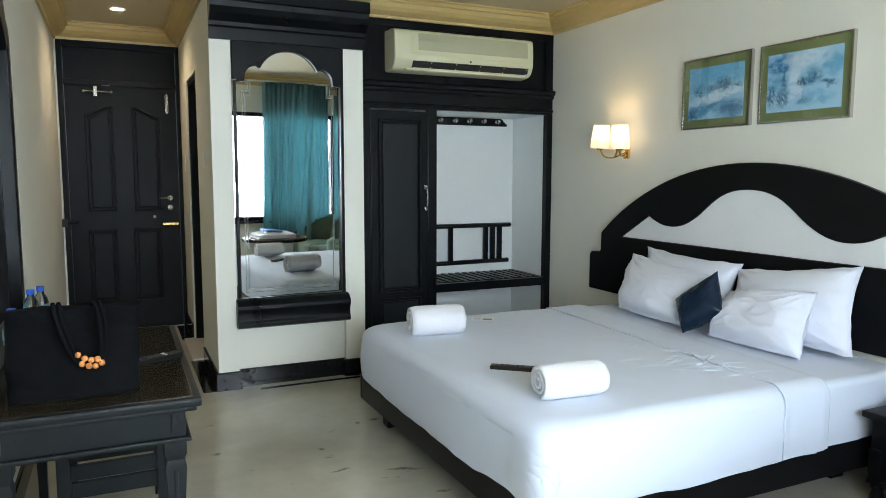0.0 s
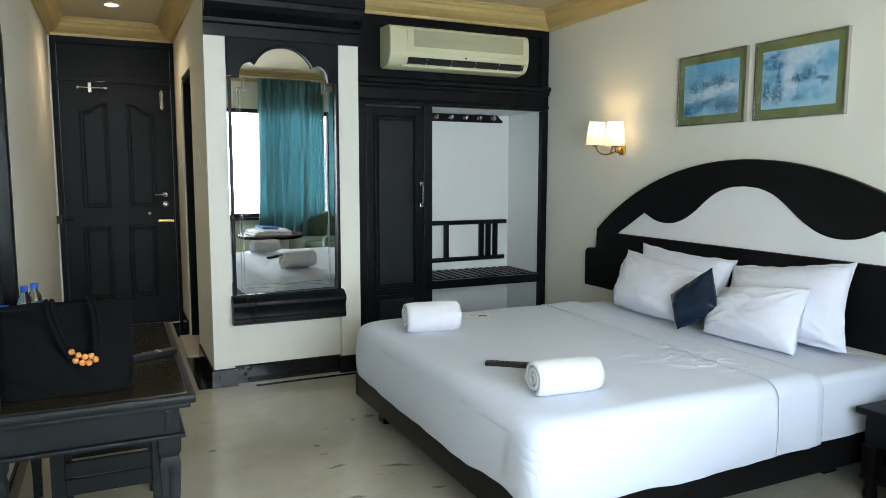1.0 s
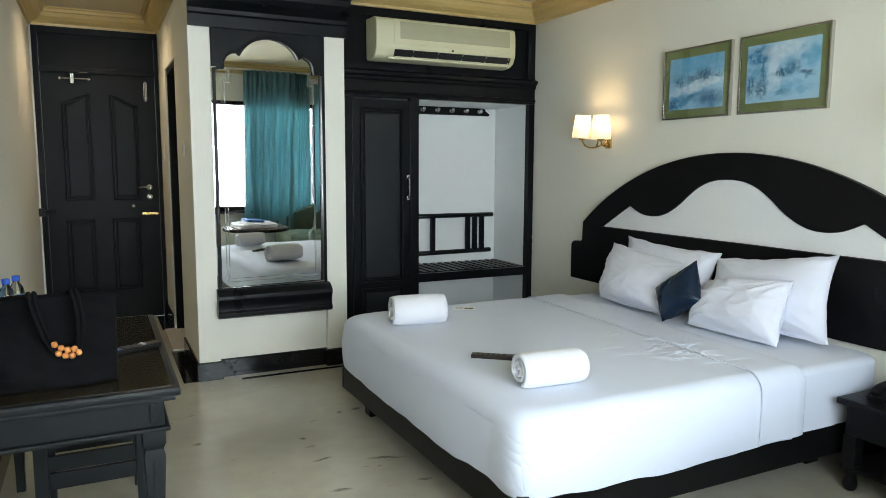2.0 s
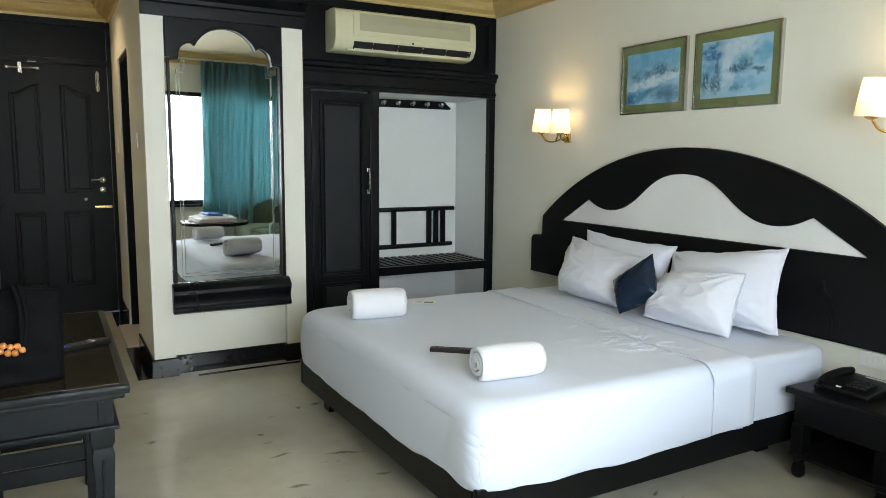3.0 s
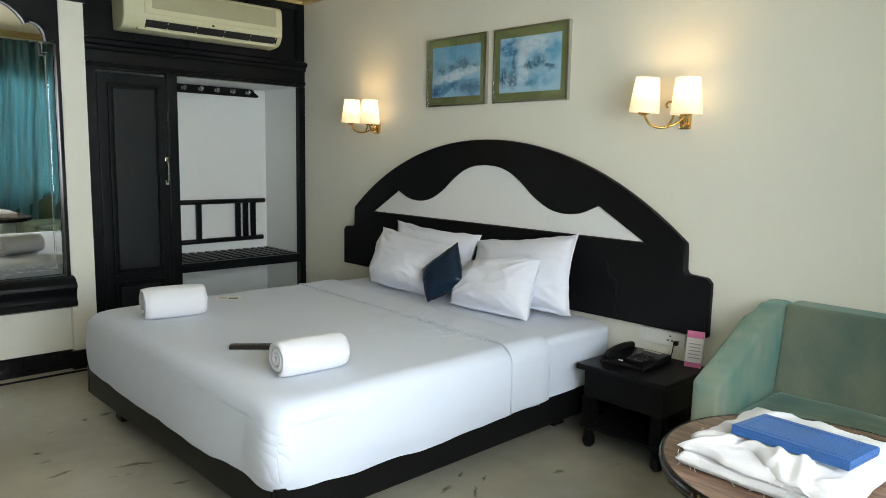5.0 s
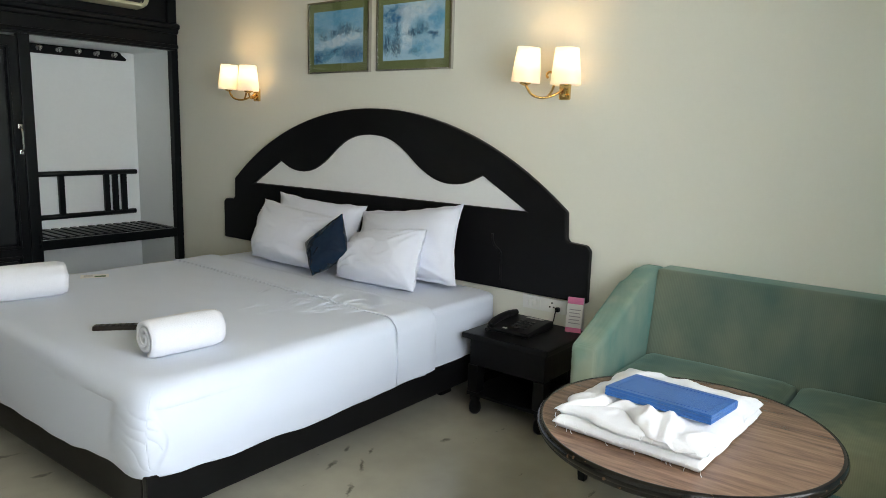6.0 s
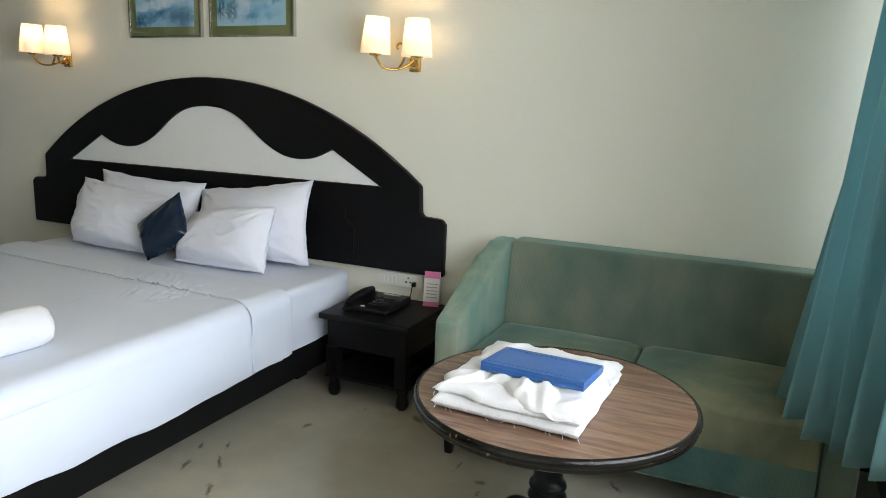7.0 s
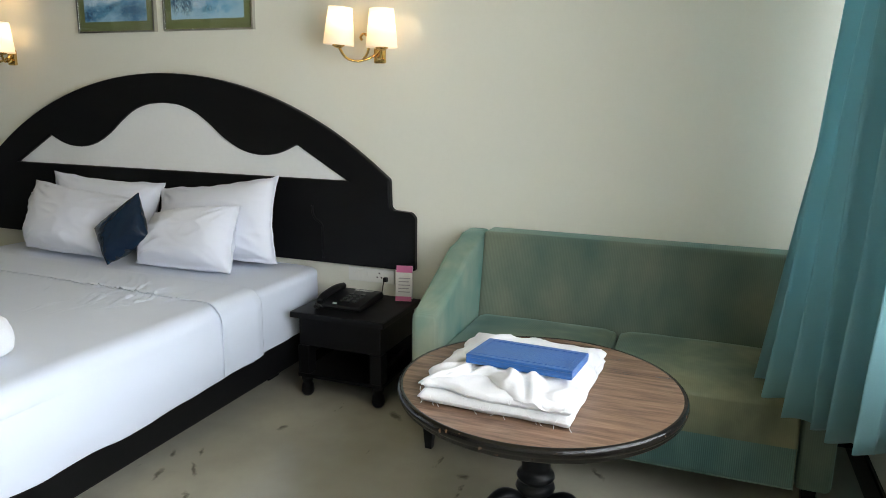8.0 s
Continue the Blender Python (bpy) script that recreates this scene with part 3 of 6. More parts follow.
BATH0, BATH1, BATH_Z = 0.56, 1.34, 2.26
bm = bmesh.new()
for y0, y1, z0, z1 in ((-0.1, BATH0, 0, TOP), (BATH1, DOOR_Y, 0, TOP), (BATH0, BATH1, BATH_Z, TOP)):
    box(bm, MIR_X0, MIR_X0 + 0.16, y0, y1, z0, z1)
single("wall_corridor_side", bm, PAINT, "warm-lit cream corridor wall with a bathroom doorway", "wall", kind="structure")

# the mirror bay: a recessed field between two flat pilasters
bm = bmesh.new()
box(bm, MIR_X0, MIR_X1, MIR_Y + 0.05, -0.1, 0, TOP)
box(bm, MIR_X1 - 0.08, MIR_X1, -0.1, 0.0, 0, TOP)
single("wall_mirror_bay", bm, PAINT, "cream projecting wall bay round the mirror", "wall", kind="structure")
for x0, x1 in ((MIR_X0, -2.728), (-1.965, MIR_X1)):
    single("trim_pilaster", boxed(x0, x1, MIR_Y, MIR_Y + 0.0495, 0, TOP, 0.003), PAINT, "flat cream pilaster beside the mirror", "pilaster", kind="structure")

bm = bmesh.new()
moulding(bm, FOOT, [(0, 2.655), (0.022, 2.655), (0.026, 2.675), (0.045, 2.685), (0.075, 2.70), (0.10, 2.725), (0.112, 2.755), (0.13, 2.76), (0.13, 2.785),
                    (0.145, 2.79), (0.145, TOP), (0, TOP)])
single("trim_cornice", bm, GOLD, "ochre moulded ceiling cornice", "cornice", kind="structure")

# skirting of polished black stone
def skirting(name, pts, h=0.125):
    bm = moulding(bmesh.new(), pts, [(0, 0), (0.016, 0), (0.016, h - 0.006), (0.010, h), (0, h)], closed=False)
    single(name, bm, STONE, "polished black stone skirting", "baseboard", kind="structure")


skirting("baseboard_east", [(0, WIN_Y), (0, 0)])
skirting("baseboard_bay", [(MIR_X1, MIR_Y), (-1.965, MIR_Y), (-1.965, MIR_Y + 0.05), (-2.728, MIR_Y + 0.05), (-2.728, MIR_Y), (MIR_X0, MIR_Y), (MIR_X0, BATH0 - 0.08)])
skirting("baseboard_corridor", [(MIR_X0, BATH1 + 0.08), (MIR_X0, DOOR_Y)])
skirting("baseboard_west", [(LEFT, DOOR_Y), (LEFT, WIN_Y)])
# dark stone border along the corridor wall; last strip: a dark mark before the bay
for x0, x1, y0, y1 in ((MIR_X0 - 0.105, MIR_X0 - 0.0165, MIR_Y - 0.012, BATH0 - 0.01), (MIR_X0 - 0.105, MIR_X0 - 0.0165, BATH1 + 0.01, DOOR_Y - 0.025), (-2.60, MIR_X1 + 0.02, MIR_Y - 0.085, MIR_Y - 0.050)):
    single("trim_floor_strip", boxed(x0, x1, y0, y1, 0.0005, 0.004, 0.001), STONE, "narrow black strip in the floor", "floor border", kind="structure")
skirting("baseboard_south", [(LEFT, WIN_Y), (0, WIN_Y)])

# window: dark frame, three sashes
win = thing("window_1", ((WIN_X0 + WIN_X1) / 2, WIN_Y - 0.1, WIN_Z0), "wide window in a dark frame with bright daylight outside", "window", kind="structure")
bm = bmesh.new()
box(bm, WIN_X0, WIN_X1, WIN_Y - 0.09, WIN_Y + 0.02, WIN_Z1 - 0.06, WIN_Z1, 0.004)
box(bm, WIN_X0, WIN_X1, WIN_Y - 0.09, WIN_Y + 0.02, WIN_Z0, WIN_Z0 + 0.06, 0.004)
for x in (WIN_X0, WIN_X1 - 0.06):
    box(bm, x, x + 0.06, WIN_Y - 0.09, WIN_Y + 0.02, WIN_Z0 + 0.06, WIN_Z1 - 0.06, 0.004)
for x in (-2.70, -0.95):
    box(bm, x, x + 0.05, WIN_Y - 0.08, WIN_Y - 0.01, WIN_Z0 + 0.06, WIN_Z1 - 0.06, 0.004)
part("window_frame", bm, BLACK, win, "dark stained frame")
part("window_sill", boxed(WIN_X0 - 0.05, WIN_X1 + 0.005, WIN_Y - 0.02, WIN_Y + 0.06, WIN_Z0 - 0.035, WIN_Z0 - 0.003, 0.006), STONE, win)
for x0, x1 in ((WIN_X0 + 0.06, -2.70), (-2.65, -0.95), (-0.90, WIN_X1 - 0.06)):
    pane = part("pane", boxed(x0, x1, WIN_Y - 0.055, WIN_Y - 0.049, WIN_Z0 + 0.06, WIN_Z1 - 0.06), GLASS, win)
    pane.visible_shadow = False
single("backdrop", boxed(-9, 5, -9.05, -9.0, -2, 6), OUTSIDE, "bright hazy daylight outside the window", "backdrop", kind="structure")

# entrance door
DX0, DX1, DZ = -3.84, -2.90, 2.27
door = thing("door_1", (-3.37, DOOR_Y + 0.03, 0), "closed black four-panel entrance door with arched upper panels", "door", kind="structure")
bm = bmesh.new()
box(bm, -3.885, DX0, DOOR_Y - 0.02, DOOR_Y + 0.12, 0, 2.660, 0.006)
box(bm, DX1, -2.867, DOOR_Y - 0.02, DOOR_Y + 0.12, 0, 2.660, 0.006)
box(bm, DX0, DX1, DOOR_Y - 0.015, DOOR_Y + 0.12, DZ, DZ + 0.045, 0.006)
box(bm, DX0, DX1, DOOR_Y - 0.02, DOOR_Y + 0.12, 2.60, 2.660, 0.006)
part("door_frame", bm, BLACK_D, door)
part("transom_panel", boxed(DX0 + 0.003, DX1 - 0.003, DOOR_Y + 0.02, DOOR_Y + 0.06, DZ + 0.045, 2.60), BLACK_D, door)
leaf = part("door_leaf", boxed(DX0 + 0.004, DX1 - 0.004, DOOR_Y + 0.018, DOOR_Y + 0.06, 0.006, DZ - 0.003, 0.003), BLACK_D, door)


def arched(x0, x1, z0, z_low, z_high, rise_right, lip):
    """A door panel whose head sweeps up to one side."""
    pts = [(x0 + lip, z0 + lip), (x1 - lip, z0 + lip)]
    for i in range(9):
        t = i / 8
        k = 0.5 - 0.5 * math.cos(math.pi * t)
        a, b = (z_high, z_low) if rise_right else (z_low, z_high)
        pts.append((x1 - lip + (x0 - x1 + 2 * lip) * t, a + (b - a) * k - lip))
    return pts


def raised_panel(parent, outer_fn, y, name="panel", face=BLACK_D):
    bm = bmesh.new()
    holed(bm, outer_fn(0.0), outer_fn(0.022), "y", y, y - 0.018)
    part("panel_bead", bm, BLACK_D, parent, bevel=0.008)
    bm = prism(bmesh.new(), outer_fn(0.034), "y", y, y - 0.016)
    part(name, bm, face, parent, bevel=0.015)


YL = DOOR_Y + 0.018
raised_panel(leaf, lambda l: arched(-3.685, -3.45, 1.13, 2.01, 2.09, True, l), YL)
raised_panel(leaf, lambda l: arched(-3.295, -3.055, 1.13, 2.01, 2.09, False, l), YL)
for x0, x1 in ((-3.695, -3.46), (-3.315, -3.075)):
    raised_panel(leaf, lambda l, x0=x0, x1=x1: [(x0 + l, 0.28 + l), (x1 - l, 0.28 + l), (x1 - l, 0.96 - l), (x0 + l, 0.96 - l)], YL)
bm = bmesh.new()
tube(bm, [(-3.68, YL - 0.035, 2.215), (-3.45, YL - 0.035, 2.215)], 0.009)
box(bm, -3.60, -3.57, YL - 0.05, YL - 0.001, 2.17, 2.26, 0.004)
for x in (-3.68, -3.45):
    sphere(bm, (x, YL - 0.035, 2.215), 0.018)
tube(bm, [(-3.53, YL - 0.03, 2.27), (-3.46, YL - 0.03, 2.275)], 0.006)
part("door_bolt", bm, CHROME, door, "steel bar latch")
bm = bmesh.new()
lathe(bm, [(0.026, 0), (0.026, 0.006), (0.012, 0.01), (0.012, 0.04)], (0, 0, 0), 20)
bmesh.ops.rotate(bm, verts=bm.verts, cent=(0, 0, 0), matrix=Matrix.Rotation(radians(90), 3, "X"))
bmesh.ops.translate(bm, verts=bm.verts, vec=(-2.985, YL, 1.245))
tube(bm, [(-2.985, YL - 0.045, 1.245), (-3.03, YL - 0.05, 1.247), (-3.08, YL - 0.048, 1.243)], 0.009)
part("door_handle", bm, CHROME, leaf, "steel lever handle")
bm = lathe(bmesh.new(), [(0.026, 0), (0.026, 0.008), (0.008, 0.012), (0.008, 0.014)], (0, 0, 0), 20)
bmesh.ops.rotate(bm, verts=bm.verts, cent=(0, 0, 0), matrix=Matrix.Rotation(radians(90), 3, "X"))
bmesh.ops.translate(bm, verts=bm.verts, vec=(-2.985, YL, 1.155))
part("door_lock", bm, CHROME, leaf, "round steel lock plate")
bm = lathe(bmesh.new(), [(0.014, 0), (0.014, 0.006), (0.006, 0.010)], (0, 0, 0), 16)
bmesh.ops.rotate(bm, verts=bm.verts, cent=(0, 0, 0), matrix=Matrix.Rotation(radians(90), 3, "X"))
bmesh.ops.translate(bm, verts=bm.verts, vec=(-3.13, YL, 1.07))
part("peep_hole", bm, WHITE_PL, leaf)
part("safety_latch", boxed(-3.06, -2.915, YL - 0.014, YL - 0.001, 0.985, 1.01, 0.003), BRASS, leaf, "brass safety latch")
for z in (2.13,):
    bm = tube(bmesh.new(), [(-2.985, YL - 0.012, z - 0.09), (-2.985, YL - 0.012, z + 0.09)], 0.010)
    box(bm, -3.00, -2.97, YL - 0.006, YL - 0.001, z - 0.08, z + 0.08, 0.002)
    part("door_hinge", bm, CHROME, leaf, "steel hinge")
bm = boxed(LEFT + 0.001, LEFT + 0.045, 1.86, 1.93, 1.0, 1.07, 0.004)
tube(bm, [(LEFT + 0.03, 1.895, 1.035), (LEFT + 0.13, 1.905, 1.04)], 0.014)
single("door_stop", bm, PHONE, "black door holder on the corridor wall", "door stop")

# bathroom doorway: dark frame and a dark door set back in the opening
bath = thing("door_2", (MIR_X0 + 0.08, (BATH0 + BATH1) / 2, 0), "dark wooden bathroom door set back in its frame", "door", kind="structure")
bm = bmesh.new()
box(bm, MIR_X0 + 0.012, MIR_X0 + 0.158, BATH0, BATH0 + 0.045, 0, BATH_Z, 0.004)
box(bm, MIR_X0 + 0.012, MIR_X0 + 0.158, BATH1 - 0.045, BATH1, 0, BATH_Z, 0.004)
box(bm, MIR_X0 + 0.012, MIR_X0 + 0.158, BATH0 + 0.045, BATH1 - 0.045, BATH_Z - 0.045, BATH_Z, 0.004)
part("door_frame", bm, BLACK_D, bath)
part("door_leaf", boxed(MIR_X0 + 0.10, MIR_X0 + 0.14, BATH0 + 0.048, BATH1 - 0.048, 0.02, BATH_Z - 0.048, 0.003), BLACK_D, bath)
single("door_sill", boxed(MIR_X0 - 0.09, MIR_X0 + 0.155, BATH0 + 0.002, BATH1 - 0.002, 0.001, 0.016, 0.003), MARBLE, "pale marble bathroom threshold", "threshold", kind="structure")


def wall_switch(y, z, h):
    sw = thing("light_switch", (MIR_X0, y, z - h / 2), "small white switch plate on the corridor wall", "switch", "corridor switches")
    part("plate", boxed(MIR_X0 - 0.010, MIR_X0 - 0.0005, y - 0.045, y + 0.045, z - h / 2, z + h / 2, 0.003), WHITE_PL, sw)
    part("rocker", boxed(MIR_X0 - 0.015, MIR_X0 - 0.0105, y - 0.014, y + 0.014, z - 0.022, z + 0.022, 0.002), WHITE_PL, sw)


wall_switch(1.66, 1.57, 0.15)
wall_switch(0.10, 1.57, 0.10)

# recessed downlight in the corridor
dl = thing("downlight", (-3.38, 1.2, TOP), "lit round recessed ceiling downlight", "ceiling light")
bm = lathe(bmesh.new(), [(0.052, -0.002), (0.068, -0.002), (0.066, -0.010), (0.052, -0.008)], (-3.38, 1.2, TOP), 32)
for f in [f for f in bm.faces if len(f.verts) > 10]:
    bm.faces.remove(f)
part("rim", bm, WHITE_PL, dl, smooth=True)
part("lens", lathe(bmesh.new(), [(0.001, -0.007), (0.050, -0.007), (0.050, -0.002), (0.001, -0.002)], (-3.38, 1.2, TOP), 32), DOWNLIGHT, dl)
spot = bpy.data.lights.new("downlight_bulb", "SPOT")
spot.energy, spot.color, spot.spot_size, spot.spot_blend, spot.shadow_soft_size = 30.0, (1.0, 0.76, 0.48), radians(150), 0.7, 0.05
new("downlight_bulb", spot).matrix_world = look((-3.38, 1.2, TOP - 0.02), (-3.38, 1.2, 0))

# ---- wall mirror in its dark surround ----
MY = MIR_Y + 0.05       # field plane behind the surround
FY = MIR_Y - 0.012      # face of the surround
MXC = -2.347


def trefoil(grow, z0):
    """The mirror's outline: straight sides, shoulders, small lobes and a round head."""
    w, s = 0.345 + grow, 0.052
    pts = [(MXC - w, z0 - grow), (MXC + w, z0 - grow), (MXC + w, 2.070 + grow * 0.6)]
    pts.append((MXC + w - s, 2.075 + grow * 0.6))
    for a in range(0, 100, 18):
        r = 0.075 + grow * 0.5
        pts.append((MXC + 0.215 + r * math.cos(radians(a)) + 0.004, 2.105 + grow * 0.4 + r * math.sin(radians(a))))
    for a in range(24, 157, 11):
        r = 0.205 + grow
        pts.append((MXC + r * math.cos(radians(a)), 2.085 + 0.98 * r * math.sin(radians(a))))
    for a in range(90, 181, 18):
        r = 0.075 + grow * 0.5
        pts.append((MXC - 0.215 + r * math.cos(radians(a)) - 0.004, 2.105 + grow * 0.4 + r * math.sin(radians(a))))
    pts.append((MXC - w + s, 2.075 + grow * 0.6))
    pts.append((MXC - w, 2.070 + grow * 0.6))
    return pts


mir = thing("wall_mirror", (MXC, MY, 0.40), "tall arched mirror with cut glass edges in black wooden surround", "mirror")
SX0, SX1 = -2.725, -1.968
bm = holed(bmesh.new(), [(SX0, 0.60), (SX1, 0.60), (SX1, 2.345), (SX0, 2.345)], trefoil(0.012, 0.640), "y", MY, FY)
part("surround", bm, BLACK, mir, bevel=0.005)
bm = holed(bmesh.new(), trefoil(0.030, 0.640), trefoil(0.010, 0.640), "y", FY - 0.0005, FY - 0.012)
part("bead", bm, BLACK, mir, bevel=0.004)
HANG = Matrix.Rotation(radians(2.25), 3, "Z") @ Matrix.Rotation(radians(0.35), 3, "X")


def hung(bm):
    """The glass sits a little askew in its surround."""
    bmesh.ops.rotate(bm, verts=bm.verts, cent=(MXC, FY + 0.018, 1.4), matrix=HANG)
    return bm


glass = part("mirror_glass", hung(prism(bmesh.new(), trefoil(0.040, 0.640), "y", FY + 0.024, FY + 0.018)), MIRROR, mir, "clear silvered glass")


def bevel_strip(x0, x1, z0, z1, lean_x, lean_z):
    """A bevelled strip of mirror glass, tilted a little away from the main pane."""
    y = FY + 0.0172
    bm = bmesh.new()
    vs = [bm.verts.new(p) for p in ((x0, y - (0.0009 if lean_x > 0 else 0) - (0.0009 if lean_z > 0 else 0), z0),
                                    (x1, y - (0.0009 if lean_x < 0 else 0) - (0.0009 if lean_z > 0 else 0), z0),
                                    (x1, y - (0.0009 if lean_x < 0 else 0) - (0.0009 if lean_z < 0 else 0), z1),
                                    (x0, y - (0.0009 if lean_x > 0 else 0) - (0.0009 if lean_z < 0 else 0), z1))]
    bm.faces.new(vs)
    ext = bmesh.ops.extrude_face_region(bm, geom=list(bm.faces))["geom"]
    bmesh.ops.translate(bm, vec=(0, -0.0012, 0), verts=[g for g in ext if isinstance(g, bmesh.types.BMVert)])
    part("bevel_strip", hung(bm), MIRROR_B, glass)


bevel_strip(MXC + 0.310, MXC + 0.343, 0.70, 2.02, -1, 0)


def cut_line(pts, w=0.0045):
    """A frosted groove cut in the glass, along upright and level runs."""
    y = FY + 0.0168
    bm = bmesh.new()
    for (xa, za), (xb, zb) in zip(pts, pts[1:]):
        box(bm, min(xa, xb) - w / 2, max(xa, xb) + w / 2, y - 0.0006, y, min(za, zb) - w / 2, max(za, zb) + w / 2)
    part("cut_line", hung(bm), FROST, glass, "frosted cut line")


for inset, low in ((0.026, 0.668), (0.045, 0.690)):
    a = 0.345 - inset
    for sgn in (-1, 1):
        cut_line([(MXC + sgn * a, low), (MXC + sgn * a, 2.045 - inset), (MXC + sgn * (a - 0.035), 2.045 - inset), (MXC + sgn * (a - 0.035), 2.105 - inset * 0.6)])
    cut_line([(MXC - a, low), (MXC + a, low)])

# ledge below the glass
prof = [(MY, 0.625), (FY - 0.015, 0.625), (FY - 0.045, 0.612), (FY - 0.060, 0.598), (FY - 0.078, 0.585), (FY - 0.080, 0.560), (FY - 0.066, 0.538), (FY - 0.058, 0.505), (FY - 0.060, 0.480),
        (FY - 0.072, 0.466), (FY - 0.072, 0.440), (FY - 0.050, 0.428), (MY, 0.428)]
part("ledge", prism(bmesh.new(), prof, "x", SX0 - 0.014, SX1 + 0.014), BLACK, mir, bevel=0.003)
# crown over the bay
prof = [(-0.004, 2.345), (0.016, 2.345), (0.020, 2.42), (0.034, 2.43), (0.036, 2.455), (0.060, 2.475), (0.095, 2.50), (0.120, 2.535), (0.124, 2.57), (0.140, 2.575), (0.140, 2.645), (-0.004, 2.645)]
bm = prism(bmesh.new(), [(MIR_Y - d, z) for d, z in prof], "x", MIR_X0 + 0.001, MIR_X1 + 0.012)
part("crown", bm, BLACK, mir)

# ---- built-in wardrobe with open recess ----
ward = thing("wardrobe", (-0.9, 0.0, 0), "built-in black wardrobe with panelled door and open luggage recess", "wardrobe")
WX0 = MIR_X1 + 0.004
NX0, NX1, NZ = -1.098, -0.056, 1.985
for x0, x1 in ((WX0, -1.66), (-1.172, NX0), (NX1, -0.002)):
    part("stile", boxed(x0, x1, -0.012, 0.05, 0.002, NZ, 0.005), BLACK, ward)
part("side_panel", boxed(-1.172, -1.115, 0.05, 0.575, 0.002, NZ), NICHE, ward, "pale painted recess side")
part("side_panel", boxed(-0.05, -0.002, 0.05, 0.575, 0.002, NZ), NICHE, ward, "pale painted recess side")
part("soffit", boxed(WX0, -0.002, 0.05, 0.575, NZ, NZ + 0.03), NICHE, ward)
part("header", boxed(WX0, -0.002, -0.010, 0.05, NZ, 2.13, 0.004), BLACK, ward)
prof = [(-0.01, 2.11), (-0.022, 2.112), (-0.03, 2.125), (-0.03, 2.14), (-0.05, 2.15), (-0.055, 2.175), (-0.04, 2.185), (-0.01, 2.195)]
part("cornice_rail", prism(bmesh.new(), prof, "x", WX0, -0.002), BLACK, ward, bevel=0.002)
prof = [(-0.01, 2.0), (-0.020, 2.002), (-0.024, 2.015), (-0.018, 2.028), (-0.01, 2.03)]
part("bead_rail", prism(bmesh.new(), prof, "x", WX0, -0.002), BLACK, ward, bevel=0.002)
part("upper_panel", boxed(WX0, -0.002, 0.018, 0.05, 2.13, 2.655), BLACK, ward)
bm = bmesh.new()
box(bm, WX0, -1.64, -0.008, 0.018, 2.195, 2.655, 0.004)
box(bm, -0.075, -0.002, -0.008, 0.018, 2.195, 2.655, 0.004)
box(bm, -1.64, -0.075, -0.008, 0.018, 2.60, 2.655, 0.004)
part("upper_frame", bm, BLACK, ward)
wdoor = part("door", boxed(-1.656, -1.176, -0.010, 0.014, 0.10, NZ - 0.02, 0.004), BLACK, ward)
part("plinth", boxed(-1.66, -1.172, 0.01, 0.04, 0.002, 0.096), BLACK, ward)


def rect_panel(parent, x0, x1, z0, z1, y):
    raised_panel(parent, lambda l: [(x0 + l, z0 + l), (x1 - l, z0 + l), (x1 - l, z1 - l), (x0 + l, z1 - l)], y, face=BLACK_S)


rect_panel(wdoor, -1.595, -1.235, 0.54, 1.90, -0.010)
rect_panel(wdoor, -1.595, -1.235, 0.14, 0.49, -0.010)
bm = tube(bmesh.new(), smooth_path([(-1.195, -0.012, 1.20), (-1.195, -0.040, 1.225), (-1.195, -0.043, 1.285), (-1.195, -0.040, 1.345), (-1.195, -0.012, 1.37)]), 0.007)
for z in (1.20, 1.37):
    box(bm, -1.208, -1.182, -0.018, -0.0105, z - 0.016, z + 0.016, 0.003)
part("handle", bm, CHROME, wdoor, "polished steel bow handle")
# slatted luggage shelf
part("shelf_edge", boxed(NX0 + 0.001, NX1 - 0.001, -0.006, 0.045, 0.505, 0.575, 0.005), BLACK, ward)
part("shelf_board", boxed(-1.114, -0.051, 0.046, 0.574, 0.515, 0.535), BLACK, ward)
slat = None
for i in range(15):
    x = -1.09 + i * 0.0715
    if slat is None:
        slat = part("slat", boxed(x, x + 0.046, 0.06, 0.56, 0.536, 0.578, 0.006), BLACK, ward)
    else:
        s2 = new("slat", slat.data)
        s2.parent, s2.location = ward, (i * 0.0715 if x + 0.046 < -0.052 else 14 * 0.0712, 0, 0)
# rail guard on the recess's back
RY = 0.545
bm = bmesh.new()
tube(bm, [(-1.112, RY, 1.005), (-0.090, RY, 1.005)], 0.021)
tube(bm, [(-1.112, RY, 0.665), (-0.110, RY, 0.672)], 0.021)
part("guard_rail", bm, BLACK, ward, smooth=True)
for x in (-1.07, -0.71, -0.350, -0.277, -0.203):
    part("baluster", boxed(x - 0.022, x + 0.022, RY - 0.014, RY + 0.014, 0.68, 0.995, 0.005), BLACK, ward)
